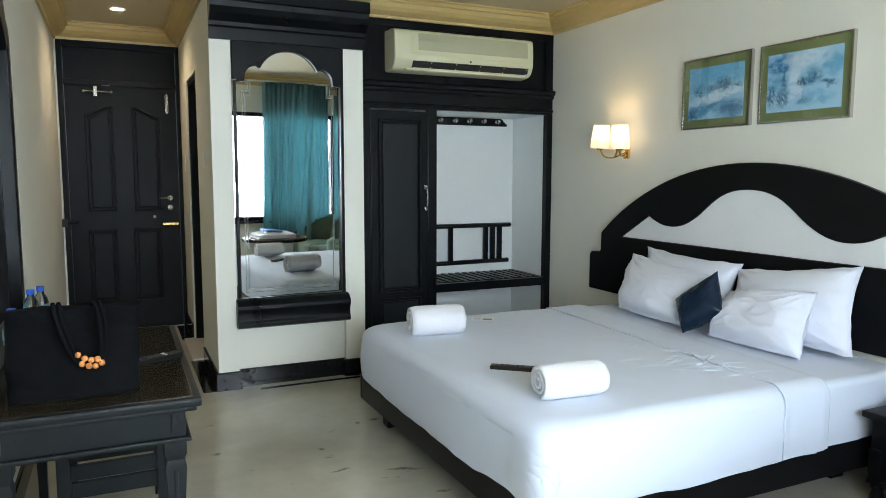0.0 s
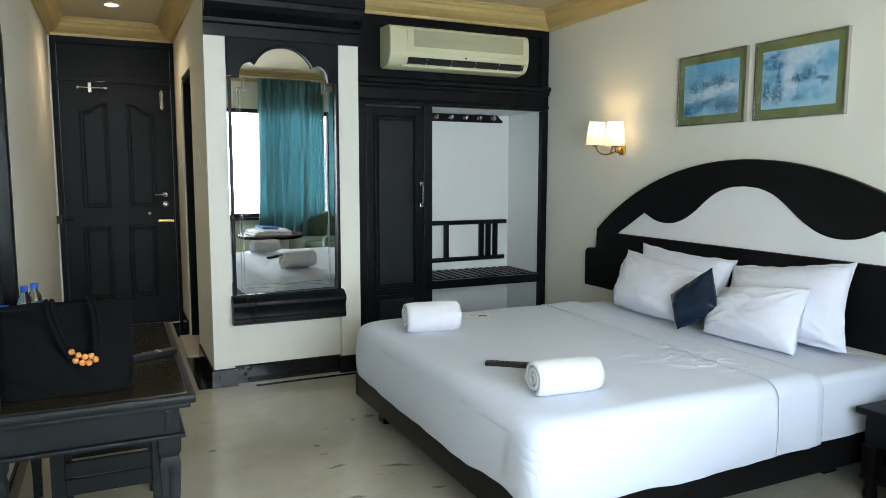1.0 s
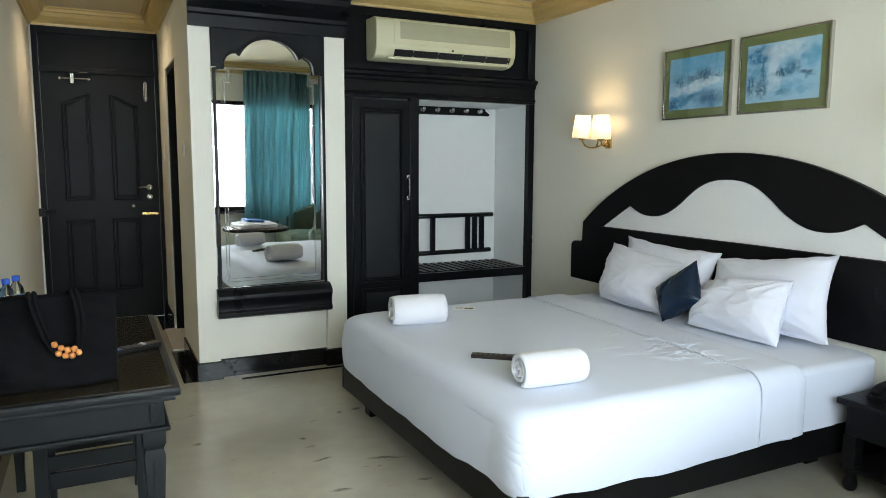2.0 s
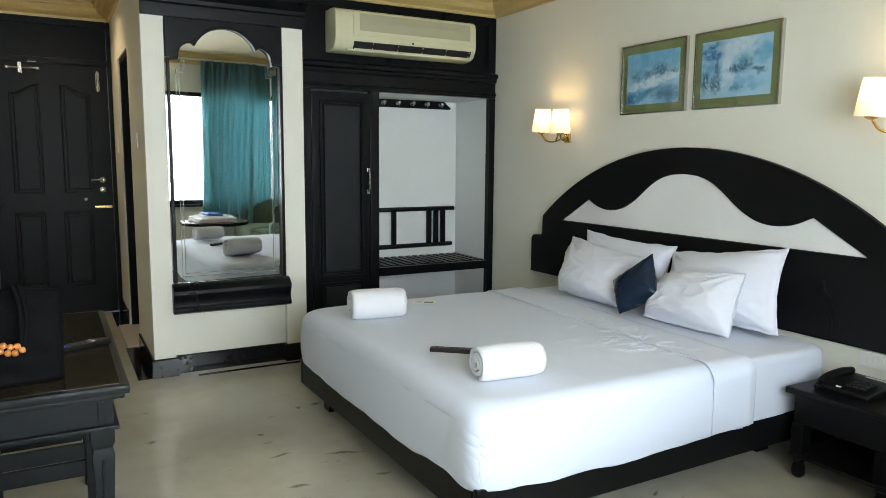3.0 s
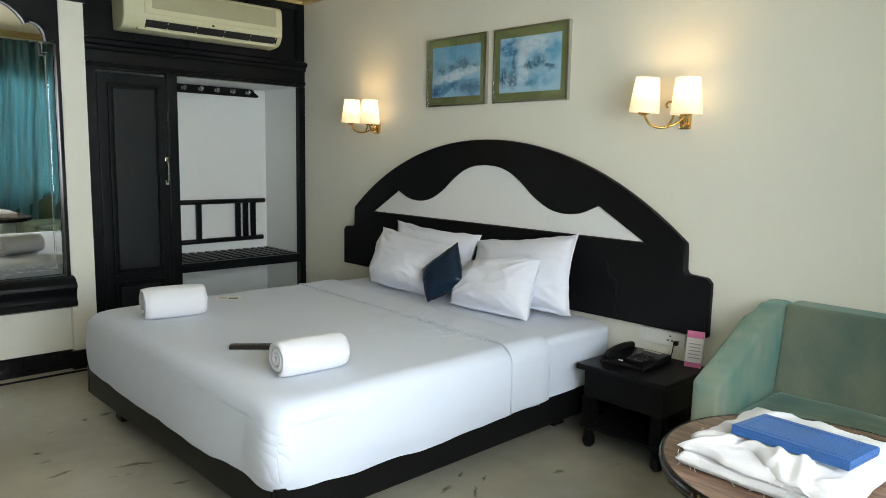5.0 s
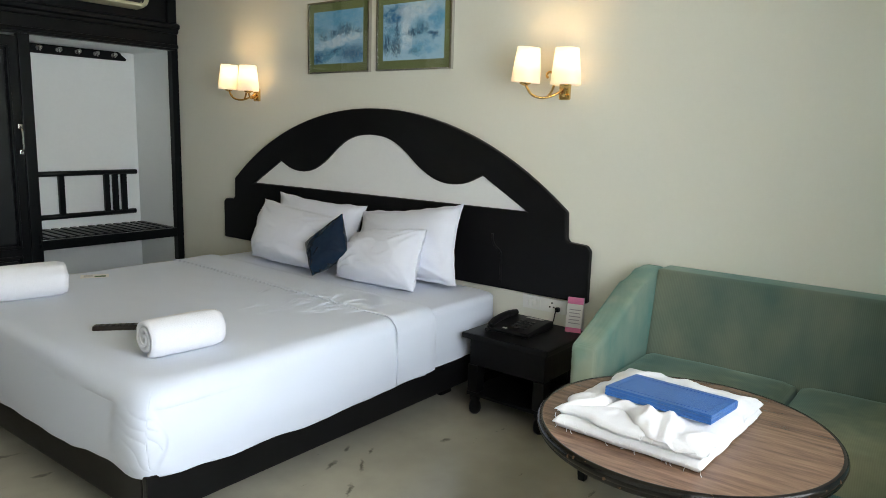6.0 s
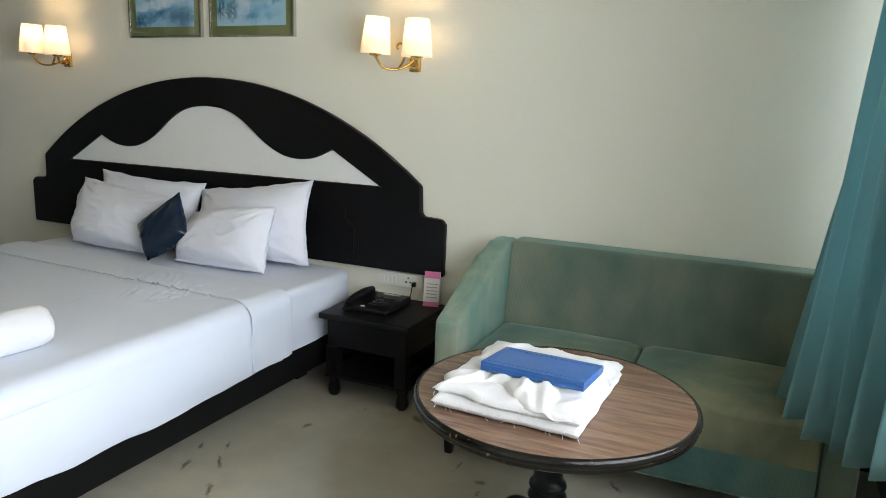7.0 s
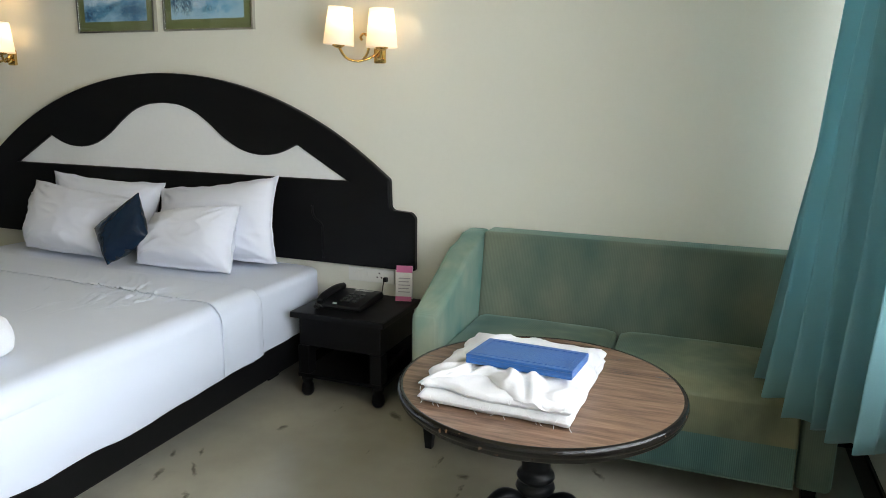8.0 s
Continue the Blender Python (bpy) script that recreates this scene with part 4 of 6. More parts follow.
# coat hooks
bm = prism(bmesh.new(), [(-1.112, 1.915), (-0.130, 1.915), (-0.122, 1.930), (-0.165, 1.962), (-0.172, 1.975), (-0.190, 1.984), (-1.112, 1.984)], "y", 0.578, 0.556)
rack = single("coat_rack", bm, BLACK, "black wooden coat rack board with five steel hooks", "coat rack", bevel=0.003)
for i in range(5):
    x = -0.815 + i * 0.144
    bm = lathe(bmesh.new(), [(0.016, 0), (0.016, 0.005), (0.006, 0.008), (0.006, 0.03)], (0, 0, 0), 14)
    bmesh.ops.rotate(bm, verts=bm.verts, cent=(0, 0, 0), matrix=Matrix.Rotation(radians(90), 3, "X"))
    bmesh.ops.translate(bm, verts=bm.verts, vec=(x, 0.556, 1.952))
    tube(bm, [(x, 0.53, 1.952), (x, 0.515, 1.935), (x, 0.505, 1.950)], 0.006)
    hook = part("hook", bm, CHROME, rack, "polished steel hook", smooth=True)
    part("knob", sphere(bmesh.new(), (x, 0.508, 1.955), 0.017, 12, 8), CHROME, hook, "polished round knob", smooth=True)

# ---- air conditioner ----
ac = thing("air_conditioner", (-0.96, 0.016, 2.25), "aged cream split air conditioner above the wardrobe", "air conditioner")
AX0, AX1 = -1.530, -0.325
prof = [(0.017, 2.262), (0.017, 2.545), (-0.02, 2.560), (-0.12, 2.562), (-0.175, 2.552), (-0.200, 2.525), (-0.208, 2.46), (-0.208, 2.36), (-0.200, 2.325), (-0.165, 2.275), (-0.10, 2.255), (-0.02, 2.250)]
part("housing", prism(bmesh.new(), smooth_path(prof, 3), "x", AX0, AX1), AC_W, ac, bevel=0.018)
part("front_panel", prism(bmesh.new(), [(-0.207, 2.365), (-0.207, 2.47), (-0.198, 2.532), (-0.205, 2.535), (-0.214, 2.47), (-0.214, 2.365)], "x", AX0 + 0.14, AX1 - 0.02), AC_W, ac, bevel=0.003)
bm = prism(bmesh.new(), [(-0.206, 2.322), (-0.170, 2.272), (-0.168, 2.277), (-0.200, 2.326)], "x", AX0 + 0.15, AX1 - 0.045)
part("outlet", bm, AC_D, ac, "dark air outlet slot")
for k in range(2):
    y, z = -0.202 + k * 0.022, 2.308 - k * 0.03
    part("vane", prism(bmesh.new(), [(y, z), (y - 0.004, z - 0.001), (y + 0.008, z - 0.022), (y + 0.012, z - 0.021)], "x", AX0 + 0.155, AX1 - 0.05), AC_W if k else AC_D, ac)
for i in range(5):
    x = AX0 + 0.30 + i * 0.21
    part("divider", prism(bmesh.new(), [(-0.209, 2.318), (-0.203, 2.318), (-0.172, 2.274), (-0.180, 2.276)], "x", x, x + 0.006), AC_W, ac)
part("lower_lip", boxed(AX0 + 0.10, AX1 - 0.05, -0.178, -0.150, 2.258, 2.272, 0.005), AC_W, ac)
part("grille", prism(bmesh.new(), [(-0.2145, 2.402), (-0.2145, 2.47), (-0.2062, 2.528), (-0.2074, 2.5285), (-0.2156, 2.47), (-0.2156, 2.402)], "x", AX0 + 0.19, AX1 - 0.06), AC_G, ac, "dull olive-cream inlet grille")
part("sensor", boxed(-0.905, -0.889, -0.2095, -0.2035, 2.336, 2.350, 0.003), AC_D, ac)
part("badge", boxed(-0.925, -0.86, -0.2095, -0.207, 2.366, 2.374), CHROME, ac)

# ---- headboard on the wall ----
HC = -2.160
HBX = -0.045


def head_outline():
    pts = [(HC - 1.525, 0.575), (HC - 1.525, 0.845), (HC - 1.500, 0.872), (HC - 1.405, 0.878), (HC - 1.390, 0.893), (HC - 1.385, 1.030)]
    R = 2.114
    zc = 1.545 - R
    n = 34
    for i in range(1, n):
        y = -1.375 + 2.75 * i / n
        pts.append((HC + y, zc + math.sqrt(R * R - y * y)))
    pts += [(HC + 1.385, 1.030), (HC + 1.390, 0.893), (HC + 1.405, 0.878), (HC + 1.500, 0.872), (HC + 1.525, 0.845), (HC + 1.525, 0.575)]
    return pts


def white_outline():
    side = [(1.145, 1.013), (0.856, 1.183)]
    curve = smooth_path([(0.856, 1.183), (0.74, 1.134), (0.62, 1.122), (0.51, 1.145), (0.40, 1.205), (0.30, 1.283), (0.21, 1.340), (0.11, 1.374), (0.0, 1.384)], 4)
    half = [side[0]] + curve
    pts = [(HC - a, b) for a, b in half] + [(HC + a, b) for a, b in half[-2::-1]]
    return pts


hb = thing("headboard", (HBX / 2, HC, 0.575), "black arched wooden headboard with wavy off-white panel on the wall", "headboard")
bm = holed(bmesh.new(), head_outline(), white_outline(), "x", -0.001, HBX)
part("board", bm, BLACK_H, hb, bevel=0.012)
part("inset_panel", prism(bmesh.new(), white_outline(), "x", -0.001, HBX + 0.018), PANEL_W, hb, "off-white inset panel")
for s in (-1, 1):
    line = smooth_path([(HC + s * 0.945, 0.875), (HC + s * 0.948, 0.835), (HC + s * 0.965, 0.805), (HC + s * 0.995, 0.785), (HC + s * 1.006, 0.755), (HC + s * 1.006, 0.68), (HC + s * 1.006, 0.60)], 5)
    part("bead", tube(bmesh.new(), [(HBX - 0.001, a, b) for a, b in line], 0.007, 8), BLACK_H, hb, smooth=True)

# ---- bed ----
BX0, BX1, BY0, BY1, BZ = -2.140, -0.05, -3.185, -1.205, 0.572


def rounded_rings(x0, x1, y0, y1, z_low, z_top, edge, corner, wrinkle, seed, n=200, rows=26, belly=0.0, flats=8, close=0.0, dense=0.0):
    """A soft block: rings from the middle of its top out over the edge and down its sides."""
    bm = bmesh.new()
    cx, cy, hx, hy = (x0 + x1) / 2, (y0 + y1) / 2, (x1 - x0) / 2, (y1 - y0) / 2

    def spread(i):
        # finer steps near one direction
        return i / n - dense / (2 * math.pi) * math.sin(2 * math.pi * (i / n - close))

    def outline(t, inset, rad):
        a, b = hx - inset, hy - inset
        ang = 2 * math.pi * t
        c, s = math.cos(ang), math.sin(ang)
        p = max(2.2, 2.0 + 2.2 * min(a, b) / max(rad, 0.02))
        r = (abs(c / a) ** p + abs(s / b) ** p) ** (-1 / p)
        return cx + r * c, cy + r * s, c, s

    levels = []
    for k in range(flats):
        levels.append((edge + (min(hx, hy) - edge - 0.02) * (1 - k / flats) ** 1.1, z_top, 0.0))
    for k in range(9):
        a = math.pi / 2 * k / 8
        levels.append((edge * (1 - math.sin(a)), z_top - edge * (1 - math.cos(a)), 0.0))
    for k in range(1, rows + 1):
        f = k / rows
        levels.append((-belly * math.sin(math.pi * f), z_top - edge - (z_top - edge - z_low) * f, f))
    rings = []
    for inset, z, f in levels:
        ring = []
        for i in range(n):
            x, y, c, s = outline(spread(i), inset, corner + inset)
            v = Vector((x, y, z))
            w = noise.noise(Vector((x * 2.2 + seed, y * 2.2, z * 4.0))) * wrinkle
            w += noise.noise(Vector((x * 7.0 + seed, y * 7.0, z * 2.0))) * wrinkle * 0.4
            if f > 0:
                v.x += w * 0.8 * c
                v.y += w * 0.8 * s
                v.z += 0.012 * noise.noise(Vector((x * 1.3, y * 1.3, seed))) * f
            else:
                v.z += w * 0.6
            ring.append(bm.verts.new(v))
        rings.append(ring)
    for p, q in zip(rings, rings[1:]):
        for i in range(n):
            bm.faces.new((p[i], p[(i + 1) % n], q[(i + 1) % n], q[i]))
    bm.faces.new(rings[0])
    return bm


def foot_skew(bm):
    """The bed's foot stands a little askew to the headboard."""
    for v in bm.verts:
        v.co.x -= 0.018 * (v.co.y - HC) * max(0.0, min(1.0, (-0.1 - v.co.x) / 2.1))
    return bm


bed = thing("bed", ((BX0 + BX1) / 2, HC, 0), "king-size bed with a low black platform frame", "bed")
for x0, x1, y0, y1 in ((BX0 + 0.005, BX1, BY0 + 0.012, BY0 + 0.045), (BX0 + 0.005, BX1, BY1 - 0.045, BY1 - 0.012), (BX0 + 0.005, BX0 + 0.040, BY0 + 0.0455, BY1 - 0.0455)):
    part("side_rail", foot_skew(boxed(x0, x1, y0, y1, 0.122, 0.275, 0.008)), BLACK_H, bed, "black platform rail")
part("slat_base", boxed(BX0 + 0.041, BX1, BY0 + 0.046, BY1 - 0.046, 0.18, 0.22), BLACK_H, bed)
for x in (BX0 + 0.12, -0.30):
    for y in (BY0 + 0.22, BY1 - 0.22):
        part("leg", boxed(x - 0.045, x + 0.045, y - 0.045, y + 0.045, 0.0, 0.179, 0.005), BLACK_H, bed)
bm = rounded_rings(BX0 + 0.02, BX1 - 0.005, BY0 + 0.012, BY1 - 0.012, 0.268, BZ - 0.010, 0.038, 0.07, 0.006, 4.0, n=160, rows=14)
part("mattress", foot_skew(bm), LINEN, bed, "mattress in a white fitted sheet", smooth=True)

rng = random.Random(12)
RUMPLES = []
for _ in range(34):
    RUMPLES.append((-0.95 + rng.gauss(-0.02, 0.09), -2.74 + rng.gauss(0.0, 0.17), radians(-8 + rng.uniform(-38, 34)), rng.uniform(0.025, 0.085), rng.uniform(0.004, 0.0095)))


def rumple(x, y):
    """Height of the short tugged creases round the middle of the turned-down edge."""
    h = 0.0
    for cx, cy, ang, ln, tall in RUMPLES:
        dx, dy = x - cx, y - cy
        a = dx * math.cos(ang) + dy * math.sin(ang)
        if abs(a) > 1.6 * ln:
            continue
        b = -dx * math.sin(ang) + dy * math.cos(ang) + 1.2 * a * a
        if abs(b) < 0.06:
            h += tall * math.exp(-(a / ln) ** 2) * (math.exp(-(b / 0.0055) ** 2) - 0.5 * math.exp(-((b - 0.013) / 0.007) ** 2))
    return h


# white cover: tucked round the foot, turned back below the pillows
bm = rounded_rings(BX0, BX1 + 0.5, BY0, BY1, 0.245, BZ, 0.070, 0.09, 0.010, 1.7, n=1300, rows=56, belly=0.010, flats=150, close=0.61, dense=0.8)
bmesh.ops.bisect_plane(bm, geom=bm.verts[:] + bm.edges[:] + bm.faces[:], plane_co=(-0.66, HC, 0), plane_no=(1, -0.05, 0), clear_outer=True)
for v in bm.verts:
    if v.co.z > BZ - 0.03:
        v.co.z += rumple(v.co.x, v.co.y)
    # gathered folds of the tucked corner: nested arcs on the foot, and a lapped seam just round the edge
    for yc, way in ((BY0, 1),):
        dx, dy = v.co.x - BX0, way * (v.co.y - yc)
        if dx > 0.30 or dy > 0.45 or v.co.z > BZ - 0.012:
            continue
        h = max(0.0, min(1.0, (v.co.z - 0.245) / 0.31))
        on_foot = dy > dx
        s = dy if on_foot else -dx
        out = Vector((min(0.0, dx - 0.08), way * min(0.0, dy - 0.08), 0.0))
        if out.length < 1e-4:
            continue
        out.normalize()
        fade = min(1.0, 4 * (1 - h)) * min(1.0, 0.35 + 4 * h)
        seam = -0.012 - 0.050 * math.sin(math.pi * h ** 0.9) + 0.008 * noise.noise(Vector((v.co.z * 14, way, 2.0)))
        push = 0.013 * fade / (1 + math.exp(max(-40.0, min(40.0, (seam - s) / 0.004))))
        push *= math.exp(-((max(0.0, s) / 0.16) ** 2))
        if s > seam:
            # slanting ripples drawn towards the seam
            d = s - seam
            ripple = (h - 3.4 * d + 6.0 * d * d) / 0.17 + 0.9 * noise.noise(Vector((v.co.y * 9, v.co.z * 7, 3.0)))
            env = math.exp(-((d / 0.105) ** 2)) * min(1.0, d / 0.015)
            push += 0.0085 * fade * env * (abs(math.sin(math.pi * ripple)) ** 0.55 - 0.65) * (0.7 + 0.6 * noise.noise(Vector((v.co.z * 9, d * 5, 1.0))))
            if on_foot:
                # long upright folds further in
                push += 0.0042 * math.sin((s + 0.05 * h * h) / 0.021 + 1.5 * noise.noise(Vector((v.co.y * 5, 0, 1)))) * math.exp(-((s - 0.19) / 0.055) ** 2) * min(1.0, 2.5 * h) * min(1.0, 3 * (1 - h))
        v.co += out * push
    if v.co.z < 0.42:
        low = ((0.42 - v.co.z) / 0.175) ** 2
        v.co.z += low * (0.022 * noise.noise(Vector((v.co.x * 2.6, v.co.y * 2.6, 5.0))) + 0.012 + 0.007 * noise.noise(Vector((v.co.x * 8, v.co.y * 8, 1.0))))
cover = single("bed_cover", foot_skew(bm), LINEN, "smooth white cotton bed cover tucked over the mattress", "bed cover", smooth=True)
mod = cover.modifiers.new("cloth thickness", "SOLIDIFY")
mod.thickness, mod.offset = 0.006, 1.0



def draped_strip(x0, x1, skew, lift, z_low, seed):
    """A band of cloth over the bed from side to side, hanging down at both; its middle is rumpled."""
    bm = bmesh.new()
    nx, ny, r = 48, 520, 0.080
    top, side = BY1 - BY0 + 2 * 0.010 - 2 * r, BZ + lift - r - z_low
    total = 2 * side + math.pi * r + top
    grid = []
    for i in range(nx + 1):
        row = []
        for k in range(ny + 1):
            s = total * k / ny
            if s < side:
                y, z, ny_, nz = BY0 - 0.010, z_low + s, -1, 0
            elif s < side + math.pi * r / 2:
                a = (s - side) / r
                y, z, ny_, nz = BY0 - 0.010 + r * (1 - math.cos(a)), BZ + lift - r + r * math.sin(a), -math.cos(a), math.sin(a)
            elif s < side + math.pi * r / 2 + top:
                y, z, ny_, nz = BY0 - 0.010 + r + s - side - math.pi * r / 2, BZ + lift, 0, 1
            elif s < side + math.pi * r + top:
                a = (s - side - math.pi * r / 2 - top) / r
                y, z, ny_, nz = BY1 + 0.010 - r + r * math.sin(a), BZ + lift - r + r * math.cos(a), math.sin(a), math.cos(a)
            else:
                y, z, ny_, nz = BY1 + 0.010, BZ + lift - r - (s - side - math.pi * r - top), 1, 0
            x = x0 + (x1 - x0) * i / nx + skew * (y - HC)
            x += 0.012 * noise.noise(Vector((y * 2.5, seed, 1.0))) + 0.006 * noise.noise(Vector((y * 9.0, seed, 4.0))) * (1 - i / nx)
            roll = math.exp(-((i / nx) * 11.0) ** 2)
            d = math.exp(-(((y + 2.55) / 0.30) ** 2)) * nz * (1 - 0.8 * i / nx)
            ridge = 1 - abs(noise.noise(Vector((x * 7.0 + seed, y * 13.0 - x * 9.0, 2.0)))) * 2.6
            w = 0.006 * noise.noise(Vector((x * 5, y * 3, z * 3 + seed))) + d * (0.005 * max(0.0, ridge) ** 2) + nz * rumple(x, y) + 0.004 * roll - 0.007 * max(0.0, i / nx - 0.85) / 0.15
            row.append(bm.verts.new((x, y + ny_ * w, z + nz * w)))
        grid.append(row)
    for i in range(nx):
        for k in range(ny):
            bm.faces.new((grid[i][k], grid[i + 1][k], grid[i + 1][k + 1], grid[i][k + 1]))
    return bm


bm = draped_strip(-0.88, -0.59, 0.05, 0.006, 0.270, 1.9)
fold = single("turned_down_sheet", bm, LINEN, "white top sheet turned down over the bed cover, slightly rumpled", "sheet", smooth=True)
mod = fold.modifiers.new("cloth thickness", "SOLIDIFY")
mod.thickness, mod.offset = 0.004, 1.0


def pillow_mesh(corners, t, seed, wr, pinch, flange, n=60):
    """A filled pillow between four corners (upper far, upper near, lower near, lower far): plump, sagging low, creased in from its corners, with a flat hem."""
    a, b, c, d = (Vector(p) for p in corners)
    out = (b - a).cross(d - a).normalized()
    if out.x > 0:
        out = -out
    bm = bmesh.new()
    made = []
    for side in (1, -1):
        grid = []
        for j in range(n + 1):
            row = []
            for i in range(n + 1):
                u, v = 2 * i / n - 1, 2 * j / n - 1
                pu = u * (1 - pinch * (1 - v * v) * abs(u) ** 4)
                pv = v * (1 - pinch * (1 - u * u) * abs(v) ** 4 * (1.0 if v > 0 else -0.25))
                s, r = (pu + 1) / 2, (pv + 1) / 2
                p = (d.lerp(c, s)).lerp(a.lerp(b, s), r)
                fu = max(0.0, 1 - (abs(u) / (1 - flange)) ** 3.0)
                fv = max(0.0, 1 - (abs(v) / (1 - flange)) ** (3.0 if v > 0 else 4.5))
                full = (fu * fv) ** 0.5
                thick = 0.0035 + t / 2 * full * (1 - 0.14 * v)
                edge = min(1.0, 5 * fu) * min(1.0, 5 * fv)
                k = wr * 1.1 * noise.noise(Vector((u * 1.5 + seed, v * 1.5, side * 3)))
                k += wr * 0.8 * (0.45 - abs(noise.noise(Vector((u * 2.6 + v * 1.3 + seed, v * 3.0 - u * 0.7, side * 5)))) ** 0.7)
                for cu, cv in ((-1, -1), (1, -1), (1, 1), (-1, 1)):
                    du, dv = u - cu, v - cv
                    dist = math.hypot(du, dv)
                    if dist < 1.5:
                        ang = math.atan2(abs(dv), abs(du)) + 0.22 * noise.noise(Vector((du * 2 + seed, dv * 2, cu + 3 * cv)))
                        wave = abs(math.sin(ang * 8.0 + seed * (2 + cu) + cv))
                        k += wr * 1.2 * (0.6 - wave ** 0.5) * math.exp(-((dist - 0.50) / 0.34) ** 2) * (0.6 + 0.5 * math.sin(seed + 2 * cu + cv))
                p = p + out * side * (thick + k * edge)
                p = p + (b - a).normalized() * 0.006 * noise.noise(Vector((v * 4, seed, 1.0))) * abs(u) ** 6
                p.z += 0.008 * noise.noise(Vector((u * 4, seed, 6.0))) * abs(v) ** 6
                row.append(bm.verts.new(p))
            grid.append(row)
        made.append(grid)
    for s, grid in enumerate(made):
        for j in range(n):
            for i in range(n):
                q = (grid[j][i], grid[j][i + 1], grid[j + 1][i + 1], grid[j + 1][i])
                bm.faces.new(q if s == 0 else q[::-1])
    rim = [(0, i) for i in range(n)] + [(j, n) for j in range(n)] + [(n, n - i) for i in range(n)] + [(n - j, 0) for j in range(n)]
    for p, q in zip(rim, rim[1:] + rim[:1]):
        bm.faces.new((made[0][p[0]][p[1]], made[1][p[0]][p[1]], made[1][q[0]][q[1]], made[0][q[0]][q[1]]))
    return bm


def pillow(name, corners, t, seed, mat, label, wr=0.010, pinch=0.05, flange=0.04):
    return single(name, pillow_mesh(corners, t, seed, wr, pinch, flange), mat, label, "pillow", "pillows on the bed", smooth=True)


pillow("pillow", ((-0.135, -1.418, 0.982), (-0.135, -2.236, 0.954), (-0.22, -2.220, 0.590), (-0.22, -1.420, 0.590)), 0.17, 1.0, PILLOW,
       "white cotton pillow leaning on the headboard", wr=0.013, pinch=0.10)
pillow("pillow", ((-0.140, -2.205, 0.925), (-0.130, -2.962, 1.030), (-0.26, -3.025, 0.600), (-0.27, -2.220, 0.588)), 0.19, 2.0, PILLOW,
       "white cotton pillow with drawn-out corner against the headboard", wr=0.014, pinch=0.09, flange=0.07)
pillow("pillow", ((-0.25, -1.405, 0.938), (-0.28, -2.180, 0.880), (-0.46, -2.110, 0.585), (-0.43, -1.485, 0.588)), 0.23, 3.3, PILLOW,
       "white cotton pillow propped in front of another", wr=0.015, pinch=0.04)
pillow("pillow", ((-0.30, -2.300, 0.818), (-0.30, -2.846, 0.892), (-0.47, -2.900, 0.583), (-0.48, -2.325, 0.585)), 0.21, 4.6, PILLOW,
       "smaller white cotton pillow propped in front", wr=0.014, pinch=0.06)
pillow("cushion", ((-0.49, -2.076, 0.745), (-0.43, -2.326, 0.938), (-0.49, -2.432, 0.730), (-0.56, -2.218, 0.580)), 0.12, 6.2, SATIN,
       "dark navy satin cushion standing on its corner", wr=0.004, pinch=0.07, flange=0.02)


# ---- rolled towels, remote and card on the bed ----
def towel_roll(place, turn, length, radius, seed):
    """A rolled towel: a spiral of thick cloth, flattened a little where it lies."""
    bm = bmesh.new()
    turns, n = 2.7, 150
    inner, outer = [], []
    for i in range(n):
        a = i / n * turns * 2 * math.pi
        r = 0.012 + (radius - 0.012) * (i / n) ** 0.9
        th = 0.0165
        for lst, rr in ((inner, r - th), (outer, r)):
            y, z = rr * math.cos(a), 0.92 * rr * math.sin(a)
            lst.append((y, max(z, -radius * 0.86)))
    m = 14
    rows = []
    for j in range(m + 1):
        x = length * (j / m - 0.5)
        k = 1.0 - 0.10 * abs(2 * j / m - 1) ** 6
        rows.append(([bm.verts.new((x + 0.004 * noise.noise(Vector((p[0] * 30, p[1] * 30, seed))), p[0] * k, p[1] * k)) for p in outer],
                     [bm.verts.new((x, p[0] * k, p[1] * k)) for p in inner]))
    for (o0, i0), (o1, i1) in zip(rows, rows[1:]):
        for k in range(n - 1):
            bm.faces.new((o0[k], o0[k + 1], o1[k + 1], o1[k]))
            bm.faces.new((i0[k + 1], i0[k], i1[k], i1[k + 1]))
        bm.faces.new((o0[-1], i0[-1], i1[-1], o1[-1]))
        bm.faces.new((i0[0], o0[0], o1[0], i1[0]))
    for o, i in (rows[0], rows[-1]):
        for k in range(n - 1):
            bm.faces.new((o[k], o[k + 1], i[k + 1], i[k]))
    ob = new("rolled_towel", finish("rolled_towel", bm, TERRY, True))
    ob.matrix_basis = pose(place[0], place[1], place[2] + radius * 0.86, 0, 0, turn)
    return tagged(ob, "rolled white terry towel on the bed cover", "towel", "rolled towels")


towel_roll((-1.842, -1.650, BZ + 0.004), -9, 0.305, 0.100, 1.0)
towel_roll((-1.803, -2.888, BZ + 0.004), -5, 0.290, 0.085, 2.0)

rem = thing("remote_control", (-1.81, -2.48, BZ + 0.004), "dark brown slim remote control on the bed cover", "remote control")
part("body", boxed(-1.93, -1.69, -2.503, -2.457, BZ + 0.004, BZ + 0.026, 0.008), BROWN, rem)
for i in range(6):
    for j in range(2):
        part("button", boxed(-1.905 + i * 0.024, -1.892 + i * 0.024, -2.494 + j * 0.018, -2.484 + j * 0.018, BZ + 0.0255, BZ + 0.0268), PHONE, rem)
rem.rotation_euler = (0, 0, radians(-38))

